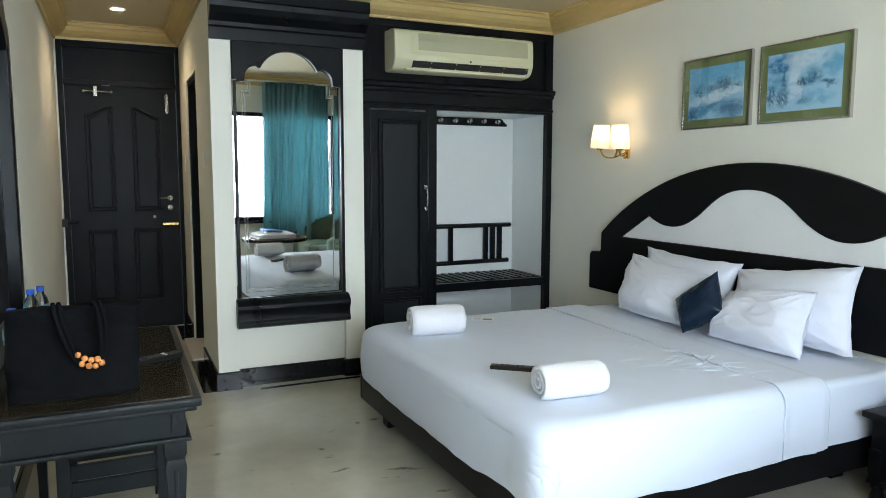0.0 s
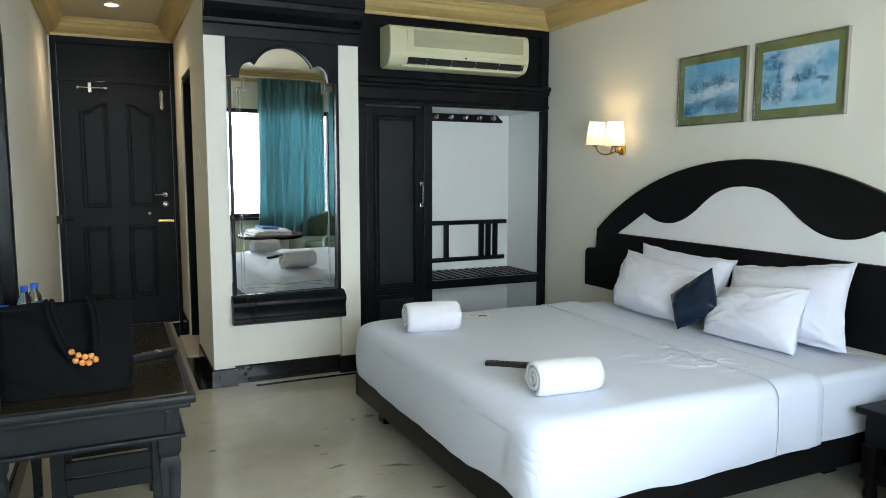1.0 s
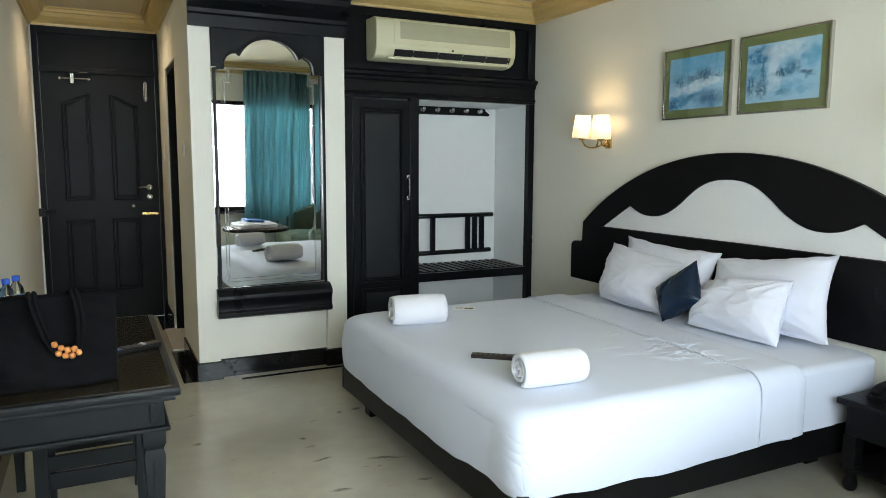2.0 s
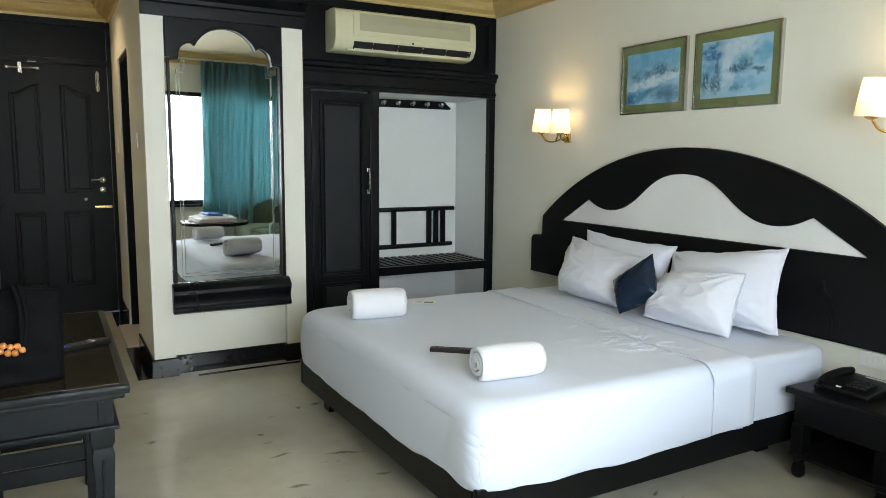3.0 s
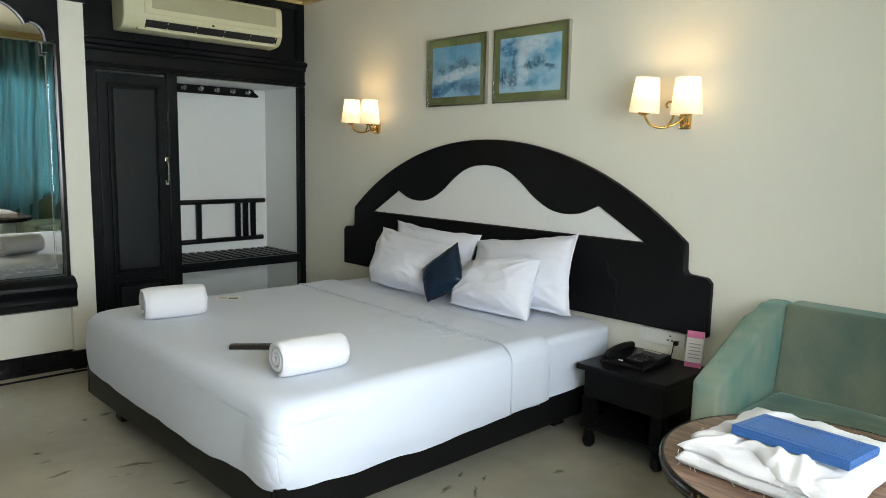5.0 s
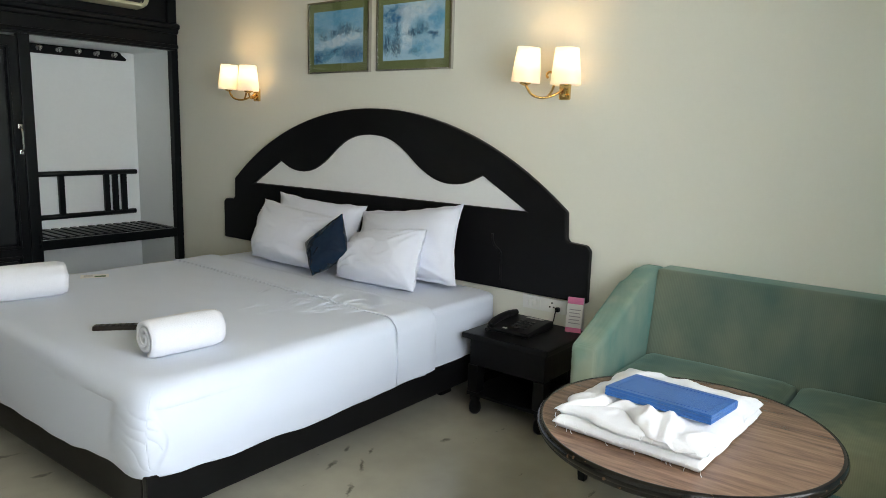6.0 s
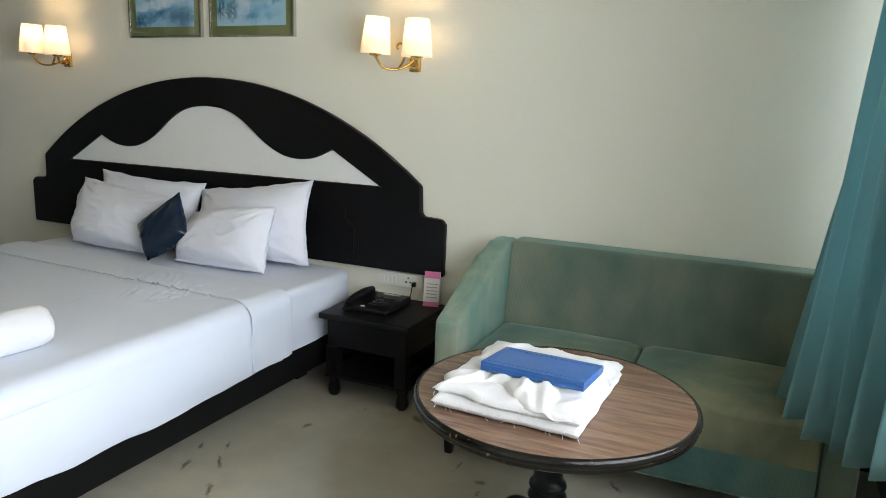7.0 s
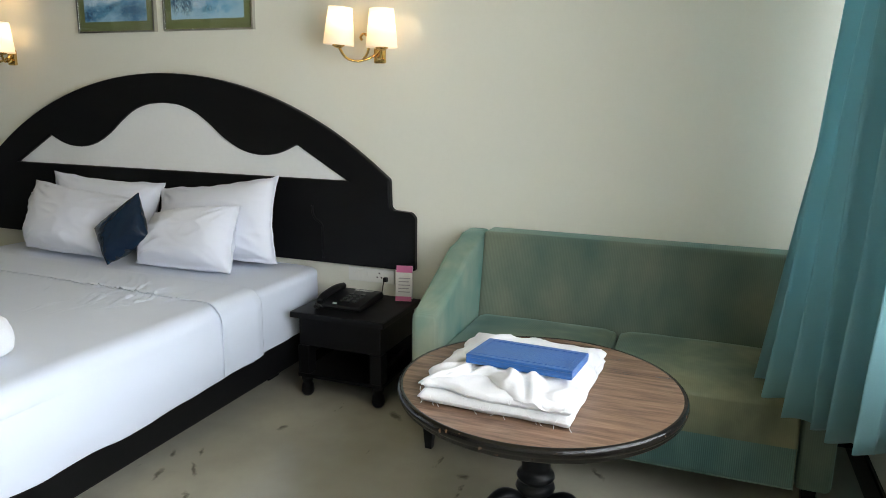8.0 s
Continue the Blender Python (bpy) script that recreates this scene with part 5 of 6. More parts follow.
card = thing("guest_card", (-1.41, -1.40, BZ), "small printed white and green card on the bed cover", "card")
part("card", boxed(-1.48, -1.34, -1.445, -1.355, BZ + 0.006, BZ + 0.0085), PAPER, card)
part("print", boxed(-1.41, -1.355, -1.435, -1.40, BZ + 0.0087, BZ + 0.0092), GREEN_P, card, "green printed patch")
for i in range(3):
    part("print", boxed(-1.465, -1.42, -1.425 + 0.02 * i, -1.418 + 0.02 * i, BZ + 0.0087, BZ + 0.0092), PRINT, card, "grey printed bar")
card.rotation_euler = (0, 0, radians(-28))

# ---- wall lamps ----
def sconce(y, label):
    """A brass two-arm wall lamp; one shade stands over the wall plate, the other on the arm."""
    la = thing("wall_lamp", (-0.005, y, 1.62), label, "wall lamp", "bedside wall lamps")
    bm = boxed(-0.022, -0.001, y + 0.018, y + 0.078, 1.590, 1.680, 0.010)
    sphere(bm, (-0.026, y + 0.048, 1.618), 0.014, 12, 8)
    part("wall_plate", bm, BRASS, la, "brass wall plate")
    cx = -0.135
    for dy, dz, tilt, arm in ((-0.02, -0.014, 0, [(-0.02, y + 0.046, 1.640), (-0.06, y + 0.030, 1.612), (-0.105, y, 1.612), (cx, y - 0.02, 1.652)]),
                    (0.207, 0.0, 4, [(-0.02, y + 0.050, 1.650), (-0.045, y + 0.070, 1.622), (-0.085, y + 0.125, 1.598), (-0.120, y + 0.175, 1.612), (cx, y + 0.207, 1.665)])):
        part("arm", tube(bmesh.new(), smooth_path(arm), 0.0065), BRASS, la, "curved brass arm", smooth=True)
        c = (cx, y + dy, 1.655 + dz)
        part("cup", lathe(bmesh.new(), [(0.010, 0), (0.022, 0.006), (0.030, 0.012), (0.028, 0.022), (0.010, 0.026)], c, 24), BRASS, la, smooth=True)
        bm = lathe(bmesh.new(), [(0.020, 0.016), (0.073, 0.014), (0.0735, 0.018), (0.069, 0.072), (0.0625, 0.13), (0.0565, 0.186), (0.0540, 0.186), (0.060, 0.12), (0.069, 0.022), (0.020, 0.021)], c, 40)
        for f in [f for f in bm.faces if len(f.verts) > 10]:
            bm.faces.remove(f)
        bmesh.ops.rotate(bm, verts=bm.verts, cent=c, matrix=Matrix.Rotation(radians(tilt), 3, "X"))
        part("shade", bm, OPAL, la, "lit white opal glass shade", smooth=True)
        point_lamp("bulb", (cx, y + dy, 1.655 + dz + 0.125), 2.3, (1.0, 0.68, 0.33), 0.03)
    hook = smooth_path([(-0.075, y + 0.110, 1.602), (-0.080, y + 0.082, 1.635), (-0.085, y + 0.070, 1.675), (-0.088, y + 0.078, 1.712), (-0.090, y + 0.098, 1.722), (-0.090, y + 0.112, 1.708), (-0.090, y + 0.104, 1.694)])
    part("scroll", tube(bmesh.new(), hook, 0.006), BRASS, la, "brass scroll", smooth=True)


sconce(-1.065, "lit brass wall lamp with two opal shades beside the wardrobe end")
sconce(-3.53, "lit brass wall lamp with two opal shades above the telephone table")

# ---- framed pictures ----
def picture(y0, y1, z0, z1, art, label):
    p = thing("framed_picture", (-0.012, (y0 + y1) / 2, z0), label, "picture", "pictures over the bed")
    w = 0.011
    bm = bmesh.new()
    for a, b in ((y0, y0 + w), (y1 - w, y1)):
        box(bm, -0.026, -0.001, a, b, z0, z1, 0.002)
    for a, b in ((z0, z0 + w), (z1 - w, z1)):
        box(bm, -0.025, -0.001, y0 + w, y1 - w, a, b, 0.002)
    part("frame", bm, CHROME, p, "slim silvery metal frame")
    part("mount", boxed(-0.014, -0.002, y0 + w, y1 - w, z0 + w, z1 - w), MAT_G, p, "olive green mount")
    part("print", boxed(-0.0155, -0.0142, y0 + 0.058, y1 - 0.050, z0 + 0.060, z1 - 0.060), art, p, "blue watercolour landscape")
    pane = part("glass", boxed(-0.0195, -0.0175, y0 + w, y1 - w, z0 + w, z1 - w), GLASS, p)
    pane.visible_shadow = False


picture(-2.130, -1.577, 1.765, 2.210, ART_A, "framed blue watercolour landscape with olive mount, of a river bank")
picture(-2.765, -2.190, 1.765, 2.208, ART_B, "framed blue watercolour landscape with olive mount, of trees")

# ---- bedside table with telephone ----
NY0, NY1, NXF, NT = -3.715, -3.225, -0.470, 0.432
ns = thing("bedside_table", (-0.24, (NY0 + NY1) / 2, 0), "small black wooden bedside table with turned feet", "bedside table")
part("tabletop", boxed(NXF, -0.02, NY0, NY1, NT - 0.030, NT, 0.009), BLACK_H, ns)
part("apron", boxed(NXF + 0.035, -0.04, NY0 + 0.03, NY1 - 0.03, 0.262, NT - 0.0305, 0.004), BLACK_H, ns)
for x in (NXF + 0.06, -0.065):
    for y in (NY0 + 0.055, NY1 - 0.055):
        bm = prism(bmesh.new(), [(x - 0.031, y - 0.031), (x + 0.031, y - 0.031), (x + 0.031, y + 0.031), (x - 0.031, y + 0.031)], "z", 0.1195, 0.2615)
        part("leg", bm, BLACK_H, ns, bevel=0.004)
        part("foot", lathe(bmesh.new(), [(0.018, 0.0), (0.028, 0.012), (0.032, 0.03), (0.028, 0.055), (0.022, 0.07), (0.029, 0.085), (0.029, 0.0995)], (x, y, 0), 20), BLACK_H, ns, smooth=True)
part("back_panel", boxed(-0.036, -0.024, NY0 + 0.091, NY1 - 0.091, 0.125, 0.2615, 0.002), BLACK_H, ns)
part("lower_shelf", boxed(NXF + 0.03, -0.03, NY0 + 0.02, NY1 - 0.02, 0.101, 0.119, 0.003), BLACK_H, ns)
part("shelf_rail", boxed(NXF + 0.09, -0.09, NY0 + 0.045, NY0 + 0.065, 0.16, 0.185, 0.003), BLACK_H, ns)

ph = thing("telephone", (-0.25, -3.42, NT), "black desk telephone on the bedside table", "telephone")
bm = prism(bmesh.new(), [(-0.36, NT + 0.001), (-0.10, NT + 0.001), (-0.10, NT + 0.040), (-0.15, NT + 0.042), (-0.36, NT + 0.022)], "y", -3.54, -3.30)
part("body", bm, PHONE, ph, bevel=0.008)
bm = tube(bmesh.new(), smooth_path([(-0.365, -3.328, NT + 0.034), (-0.33, -3.324, NT + 0.046), (-0.25, -3.32, NT + 0.054), (-0.17, -3.32, NT + 0.056), (-0.12, -3.324, NT + 0.052)]), [0.017] * 6 + [0.018] * 12 + [0.017] * 7, 12)
part("handset", bm, PHONE, ph, smooth=True)
for i in range(4):
    for j in range(3):
        x, y = -0.30 + i * 0.03, -3.49 + j * 0.032
        part("key", boxed(x, x + 0.018, y, y + 0.022, NT + 0.026 + i * 0.0026, NT + 0.034 + i * 0.0026, 0.002), AC_D, ph)
part("lamp_window", boxed(-0.345, -0.333, -3.405, -3.385, NT + 0.024, NT + 0.0285, 0.001), WHITE_PL, ph)
part("display", boxed(-0.150, -0.125, -3.50, -3.40, NT + 0.041, NT + 0.0435, 0.001), CHROME, ph)
coil = [(-0.39 + 0.03 * math.sin(i * 0.13), -3.335 + i * 0.0004 + 0.010 * math.cos(i * 0.9), NT + 0.012 + 0.007 * math.sin(i * 0.9)) for i in range(110)]
part("cord", tube(bmesh.new(), [(x + i * 0.0009, y, z) for i, (x, y, z) in enumerate(coil)], 0.0035, 6), PHONE, ph, smooth=True)

tent = thing("tent_card", (-0.10, -3.645, NT), "pink and white folded service card on the bedside table", "card")
for s, mat in ((-1, PAPER), (1, PAPER)):
    bm = prism(bmesh.new(), [(-0.10 + s * 0.034, NT + 0.003), (-0.10 + s * 0.031, NT + 0.003), (-0.10 + s * 0.0003, NT + 0.19), (-0.10 + s * 0.003, NT + 0.19)], "y", -3.69, -3.60)
    part("leaf", bm, mat, tent)
bm = prism(bmesh.new(), [(-0.1345, NT + 0.003), (-0.1352, NT + 0.003), (-0.130, NT + 0.028), (-0.1293, NT + 0.028)], "y", -3.69, -3.60)
part("band", bm, PINK, tent, "pink band")
bm = prism(bmesh.new(), [(-0.1105, NT + 0.155), (-0.1112, NT + 0.155), (-0.1042, NT + 0.191), (-0.1035, NT + 0.191)], "y", -3.69, -3.60)
part("band", bm, PINK, tent, "pink band")
for i in range(5):
    z = NT + 0.05 + i * 0.018
    x = -0.134 + 0.031 * (z - NT) / 0.19 - 0.0022
    part("print", boxed(x - 0.0004, x + 0.0002, -3.68 + 0.006 * (i % 2), -3.615, z, z + 0.005), PRINT, tent, "grey printed bar")
tent.rotation_euler = (0, radians(3), radians(14))
tent.scale = (0.9, 0.9, 0.93)
tent.location.x += 0.022

sw = thing("switch_board", (-0.006, -3.42, 0.483), "white wall socket and switch board above the bedside table", "socket")
part("plate", boxed(-0.012, -0.0005, -3.560, -3.295, 0.488, 0.562, 0.004), WHITE_PL, sw)
for i in range(4):
    y = -3.325 - i * 0.024
    part("rocker", boxed(-0.016, -0.0122, y - 0.009, y + 0.009, 0.505, 0.545, 0.002), WHITE_PL, sw)
for dy, dz in ((0, 0.014), (-0.012, -0.008), (0.012, -0.008)):
    part("socket_hole", boxed(-0.0135, -0.0122, -3.475 + dy - 0.004, -3.475 + dy + 0.004, 0.526 + dz - 0.004, 0.526 + dz + 0.004), PHONE, sw)
bm = boxed(-0.035, -0.0125, -3.525, -3.505, 0.502, 0.525, 0.004)
tube(bm, smooth_path([(-0.034, -3.515, 0.512), (-0.05, -3.515, 0.495), (-0.052, -3.51, 0.46), (-0.06, -3.50, NT + 0.004), (-0.11, -3.47, NT + 0.004)]), 0.003, 6)
single("plug", bm, PHONE, "small black plug and cord in the socket", "plug")

# ---- sofa ----
SX, SY0, SY1 = -0.745, -5.50, -3.965
sofa = thing("sofa", (-0.38, (SY0 + SY1) / 2, 0), "two-seat sofa in worn green ribbed velvet with sloping arms", "sofa")


def soft_prism(pts, axis, a, b, r):
    bm = prism(bmesh.new(), pts, axis, a, b)
    bmesh.ops.bevel(bm, geom=bm.edges[:], offset=r, segments=4, profile=0.6, affect="EDGES")
    return bm


arm = [(-0.012, 0.135), (-0.012, 0.812), (-0.050, 0.828), (-0.16, 0.824), (-0.30, 0.775), (SX, 0.590), (SX, 0.135)]
# left arm coloured as lit by the window, right arm as shaded
part("arm", soft_prism(arm, "y", SY1, SY1 - 0.115, 0.036), VELVET_LIT, sofa, smooth=True)
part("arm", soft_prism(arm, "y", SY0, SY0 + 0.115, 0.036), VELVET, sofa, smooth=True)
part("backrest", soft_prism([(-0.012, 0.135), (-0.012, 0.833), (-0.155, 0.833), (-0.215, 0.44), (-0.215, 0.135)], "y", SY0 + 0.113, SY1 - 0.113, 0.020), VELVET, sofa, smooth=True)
part("base", soft_prism([(-0.216, 0.130), (-0.216, 0.1415), (SX + 0.012, 0.1415), (SX + 0.012, 0.130)], "y", SY0 + 0.1165, SY1 - 0.1165, 0.003), VELVET_LIT, sofa, smooth=True)
for y0, y1 in ((-4.711, SY1 - 0.119), (SY0 + 0.119, -4.723)):
    bm = bmesh.new()
    box(bm, SX - 0.012, -0.205, y0, y1, 0.142, 0.464)
    bmesh.ops.subdivide_edges(bm, edges=bm.edges[:], cuts=14, use_grid_fill=True)
    for v in bm.verts:
        u, w = (v.co.x - (SX - 0.205) / 2) / 0.27, (v.co.y - (y0 + y1) / 2) / ((y1 - y0) / 2)
        if v.co.z > 0.39:
            rise = (v.co.z - 0.39) / 0.074
            edge = max(abs(u), abs(w))
            v.co.z += rise * (0.020 * (1 - u * u) * (1 - w * w) - 0.016 * max(0, edge - 0.86) / 0.14) + 0.004 * noise.noise(Vector((v.co.x * 6, v.co.y * 6, 1)))
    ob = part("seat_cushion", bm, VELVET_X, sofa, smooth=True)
    # faces turned to the front, low down, get the painted sheen colour
    ob.data.materials.append(VELVET_SHEEN)
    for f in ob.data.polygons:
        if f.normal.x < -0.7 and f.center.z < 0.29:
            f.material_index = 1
    soften(ob, 0.034, 4)
for x in (SX + 0.06, -0.09):
    for y in (SY1 - 0.065, SY0 + 0.065):
        bm = lathe(bmesh.new(), [(0.020, 0.0), (0.034, 0.138)], (x, y, 0), 4)
        bmesh.ops.rotate(bm, verts=bm.verts, cent=(x, y, 0), matrix=Matrix.Rotation(radians(45), 3, "Z"))
        part("leg", bm, BLACK, sofa, "tapered black leg")

# ---- round table ----
TX, TY, TZ, TR = -1.258, -4.607, 0.600, 0.4235
tab = thing("round_table", (TX, TY, 0), "round pedestal table with walnut-grain top and worn black rim", "coffee table")
part("tabletop", lathe(bmesh.new(), [(TR - 0.048, TZ - 0.03), (TR - 0.014, TZ - 0.004), (TR - 0.016, TZ), (0.001, TZ)], (TX, TY, 0), 96), WOODTOP, tab, "walnut-grain laminate")
rim = [(TR - 0.0155, TZ + 0.0005), (TR - 0.009, TZ + 0.0015), (TR - 0.003, TZ - 0.004), (TR, TZ - 0.014), (TR - 0.003, TZ - 0.024), (TR - 0.008, TZ - 0.027), (TR - 0.006, TZ - 0.033), (TR - 0.012, TZ - 0.040), (TR - 0.05, TZ - 0.042), (TR - 0.05, TZ - 0.029)]


def worn_rim_material():
    m = material("worn_black_lacquer", (0.005, 0.0045, 0.004), 0.16, spots=(0.4, 6), second=(0.012, 0.010, 0.008), rough_vary=0.05, spec=0.35)
    t = m.node_tree
    b = t.nodes["Principled BSDF"]
    co = t.nodes.new("ShaderNodeTexCoord")
    n = t.nodes.new("ShaderNodeTexNoise")
    n.inputs["Scale"].default_value, n.inputs["Detail"].default_value = 48.0, 4.0
    t.links.new(co.outputs["Object"], n.inputs["Vector"])
    r = t.nodes.new("ShaderNodeMapRange")
    r.inputs["From Min"].default_value, r.inputs["From Max"].default_value = 0.665, 0.695
    t.links.new(n.outputs["Fac"], r.inputs["Value"])
    mix = t.nodes.new("ShaderNodeMix")
    mix.data_type = "RGBA"
    t.links.new(r.outputs["Result"], mix.inputs["Factor"])
    t.links.new(b.inputs["Base Color"].links[0].from_socket, mix.inputs["A"])
    mix.inputs["B"].default_value = (0.17, 0.105, 0.062, 1)
    t.links.new(mix.outputs["Result"], b.inputs["Base Color"])
    return m


bm = lathe(bmesh.new(), rim, (TX, TY, 0), 96)
for f in [f for f in bm.faces if len(f.verts) > 10]:
    bm.faces.remove(f)
part("rim", bm, worn_rim_material(), tab, "worn black lacquered rim", smooth=True)
ped = [(0.16, 0.557), (0.16, 0.535), (0.062, 0.530), (0.055, 0.50), (0.051, 0.42), (0.044, 0.335), (0.042, 0.318), (0.054, 0.310), (0.059, 0.299), (0.053, 0.288), (0.045, 0.283), (0.055, 0.276),
       (0.061, 0.263), (0.054, 0.249), (0.047, 0.240), (0.060, 0.205), (0.058, 0.150), (0.044, 0.110), (0.030, 0.095)]
part("pedestal", lathe(bmesh.new(), ped, (TX, TY, 0), 40), BLACK, tab, "turned black pedestal", smooth=True)
for k in range(3):
    a = radians(133 + 120 * k)
    pts = smooth_path([(TX + r * math.cos(a), TY + r * math.sin(a), z) for r, z in ((0.03, 0.19), (0.075, 0.235), (0.125, 0.245), (0.20, 0.165), (0.275, 0.055), (0.32, 0.023))])
    part("foot", tube(bmesh.new(), pts, [0.030 - 0.010 * i / (len(pts) - 1) for i in range(len(pts))], 12), BLACK, tab, smooth=True)


# folded linen and folder on the table
def folded_cloth(place, turn, w, d, seed):
    """Two thickly folded towels with a rumpled cloth laid on top."""
    bm = bmesh.new()
    nx, ny = 56, 50
    for k, (z0, th, grow, ragged, lumps) in enumerate(((0.0, 0.030, 1.0, 0.010, 0.003), (0.029, 0.026, 0.985, 0.014, 0.006), (0.054, 0.013, 0.97, 0.034, 0.016))):
        top, bot = [], []
        for j in range(ny + 1):
            rt, rb = [], []
            for i in range(nx + 1):
                u, v = 2 * i / nx - 1, 2 * j / ny - 1
                e = ragged * noise.noise(Vector((k * 2.3 + seed, v * 2.6, 0.0))) * abs(u) ** 3
                g = ragged * noise.noise(Vector((k * 1.9 + seed, u * 2.6, 7.0))) * abs(v) ** 3
                x, y = w / 2 * u * grow + math.copysign(e, u), d / 2 * v * grow + math.copysign(g, v)
                if k == 2:
                    # the top cloth is drawn back along one edge and lies in soft pleats
                    y += 0.115 * math.exp(-(((u + 0.35) / 0.42) ** 2)) * max(0.0, -v) ** 1.5
                elif k == 1:
                    y += 0.030 * math.exp(-(((u + 0.75) / 0.35) ** 2)) * max(0.0, -v) ** 2
                lump = lumps * noise.noise(Vector((u * 1.6 + seed, v * 1.6, 3.0 + k)))
                fold = max(0.0, 1 - 3.2 * abs(noise.noise(Vector((u * 1.9 + v * 0.7 + seed, v * 2.3 - u * 0.6, 9.0 + k)))))
                lump += lumps * 0.95 * fold ** 1.6 * (1 - max(abs(u), abs(v)) ** 6)
                if k == 2:
                    for c, lean, tall in ((-0.15, 0.5, 0.008), (0.38, -0.3, 0.011), (0.05, -0.6, 0.006), (-0.55, 0.2, 0.007)):
                        s = u - c - lean * (v + 0.5)
                        lump += tall * max(0.0, -v + 0.35) ** 0.7 * (math.exp(-((s / 0.09) ** 2)) - 0.7 * math.exp(-(((s - 0.15) / 0.08) ** 2)))
                droop = -0.012 * (k == 2) * max(0.0, max(abs(u), abs(v)) - 0.82) / 0.18
                edge = max(abs(u), abs(v))
                r = 0.48 * th * (1 - math.sqrt(max(0.0, 1 - min(1.0, max(0.0, (edge - 0.93) / 0.07)) ** 2)))
                rt.append(bm.verts.new((x, y, z0 + th + lump + droop - r)))
                rb.append(bm.verts.new((x, y, z0 + lump * 0.6 + droop + r)))
            top.append(rt)
            bot.append(rb)
        for j in range(ny):
            for i in range(nx):
                bm.faces.new((top[j][i], top[j][i + 1], top[j + 1][i + 1], top[j + 1][i]))
                bm.faces.new((bot[j + 1][i], bot[j + 1][i + 1], bot[j][i + 1], bot[j][i]))
        ring = [(0, i) for i in range(nx)] + [(j, nx) for j in range(ny)] + [(ny, nx - i) for i in range(nx)] + [(ny - j, 0) for j in range(ny)]
        for p, q in zip(ring, ring[1:] + ring[:1]):
            bm.faces.new((top[p[0]][p[1]], bot[p[0]][p[1]], bot[q[0]][q[1]], top[q[0]][q[1]]))
    for i in range(44):
        # loose threads along the front edge
        x, z = -w / 2 + w * (i + 0.5) / 44, 0.006 + 0.050 * random.random() ** 2
        s = random.uniform(-0.012, 0.012)
        tube(bm, smooth_path([(x, -d / 2 + 0.006, z), (x + s, -d / 2 - 0.010, z - 0.003), (x + 1.6 * s, -d / 2 - 0.012, max(0.002, z - random.uniform(0.002, 0.009)))], 3), 0.0008, 4)
    ob = new("folded_towel", finish("folded_towel", bm, COTTON, True))
    ob.matrix_basis = pose(*place, 0, 0, turn)
    return tagged(ob, "loosely folded white towels with frayed edges on the round table", "towels")


folded_cloth((-1.297, -4.549, TZ + 0.004), -92, 0.422, 0.49, 2.4)
fo = thing("folder", (-1.315, -4.58, TZ + 0.074 + 0.005), "blue leatherette guest folder lying on folded towels", "folder")
bm = boxed(-1.42, -1.21, -4.75, -4.41, TZ + 0.074 + 0.005, TZ + 0.074 + 0.013, 0.003)
box(bm, -1.42, -1.21, -4.75, -4.41, TZ + 0.074 + 0.023, TZ + 0.074 + 0.031, 0.003)
tube(bm, [(-1.213, -4.75, TZ + 0.074 + 0.018), (-1.213, -4.41, TZ + 0.074 + 0.018)], 0.012, 10)
part("cover", bm, FOLDER, fo)
part("page_block", boxed(-1.419, -1.212, -4.7495, -4.4105, TZ + 0.074 + 0.0135, TZ + 0.074 + 0.0225), FOLDER, fo)
bm = holed(bmesh.new(), [(-1.40, -4.73), (-1.235, -4.73), (-1.235, -4.43), (-1.40, -4.43)], [(-1.396, -4.726), (-1.239, -4.726), (-1.239, -4.434), (-1.396, -4.434)], "z", TZ + 0.074 + 0.0312, TZ + 0.074 + 0.0322)
part("stitching", bm, FOLDER, fo)
fo.rotation_euler = (radians(0), radians(4), radians(-3))
fo.scale = (0.95, 0.90, 1.0)

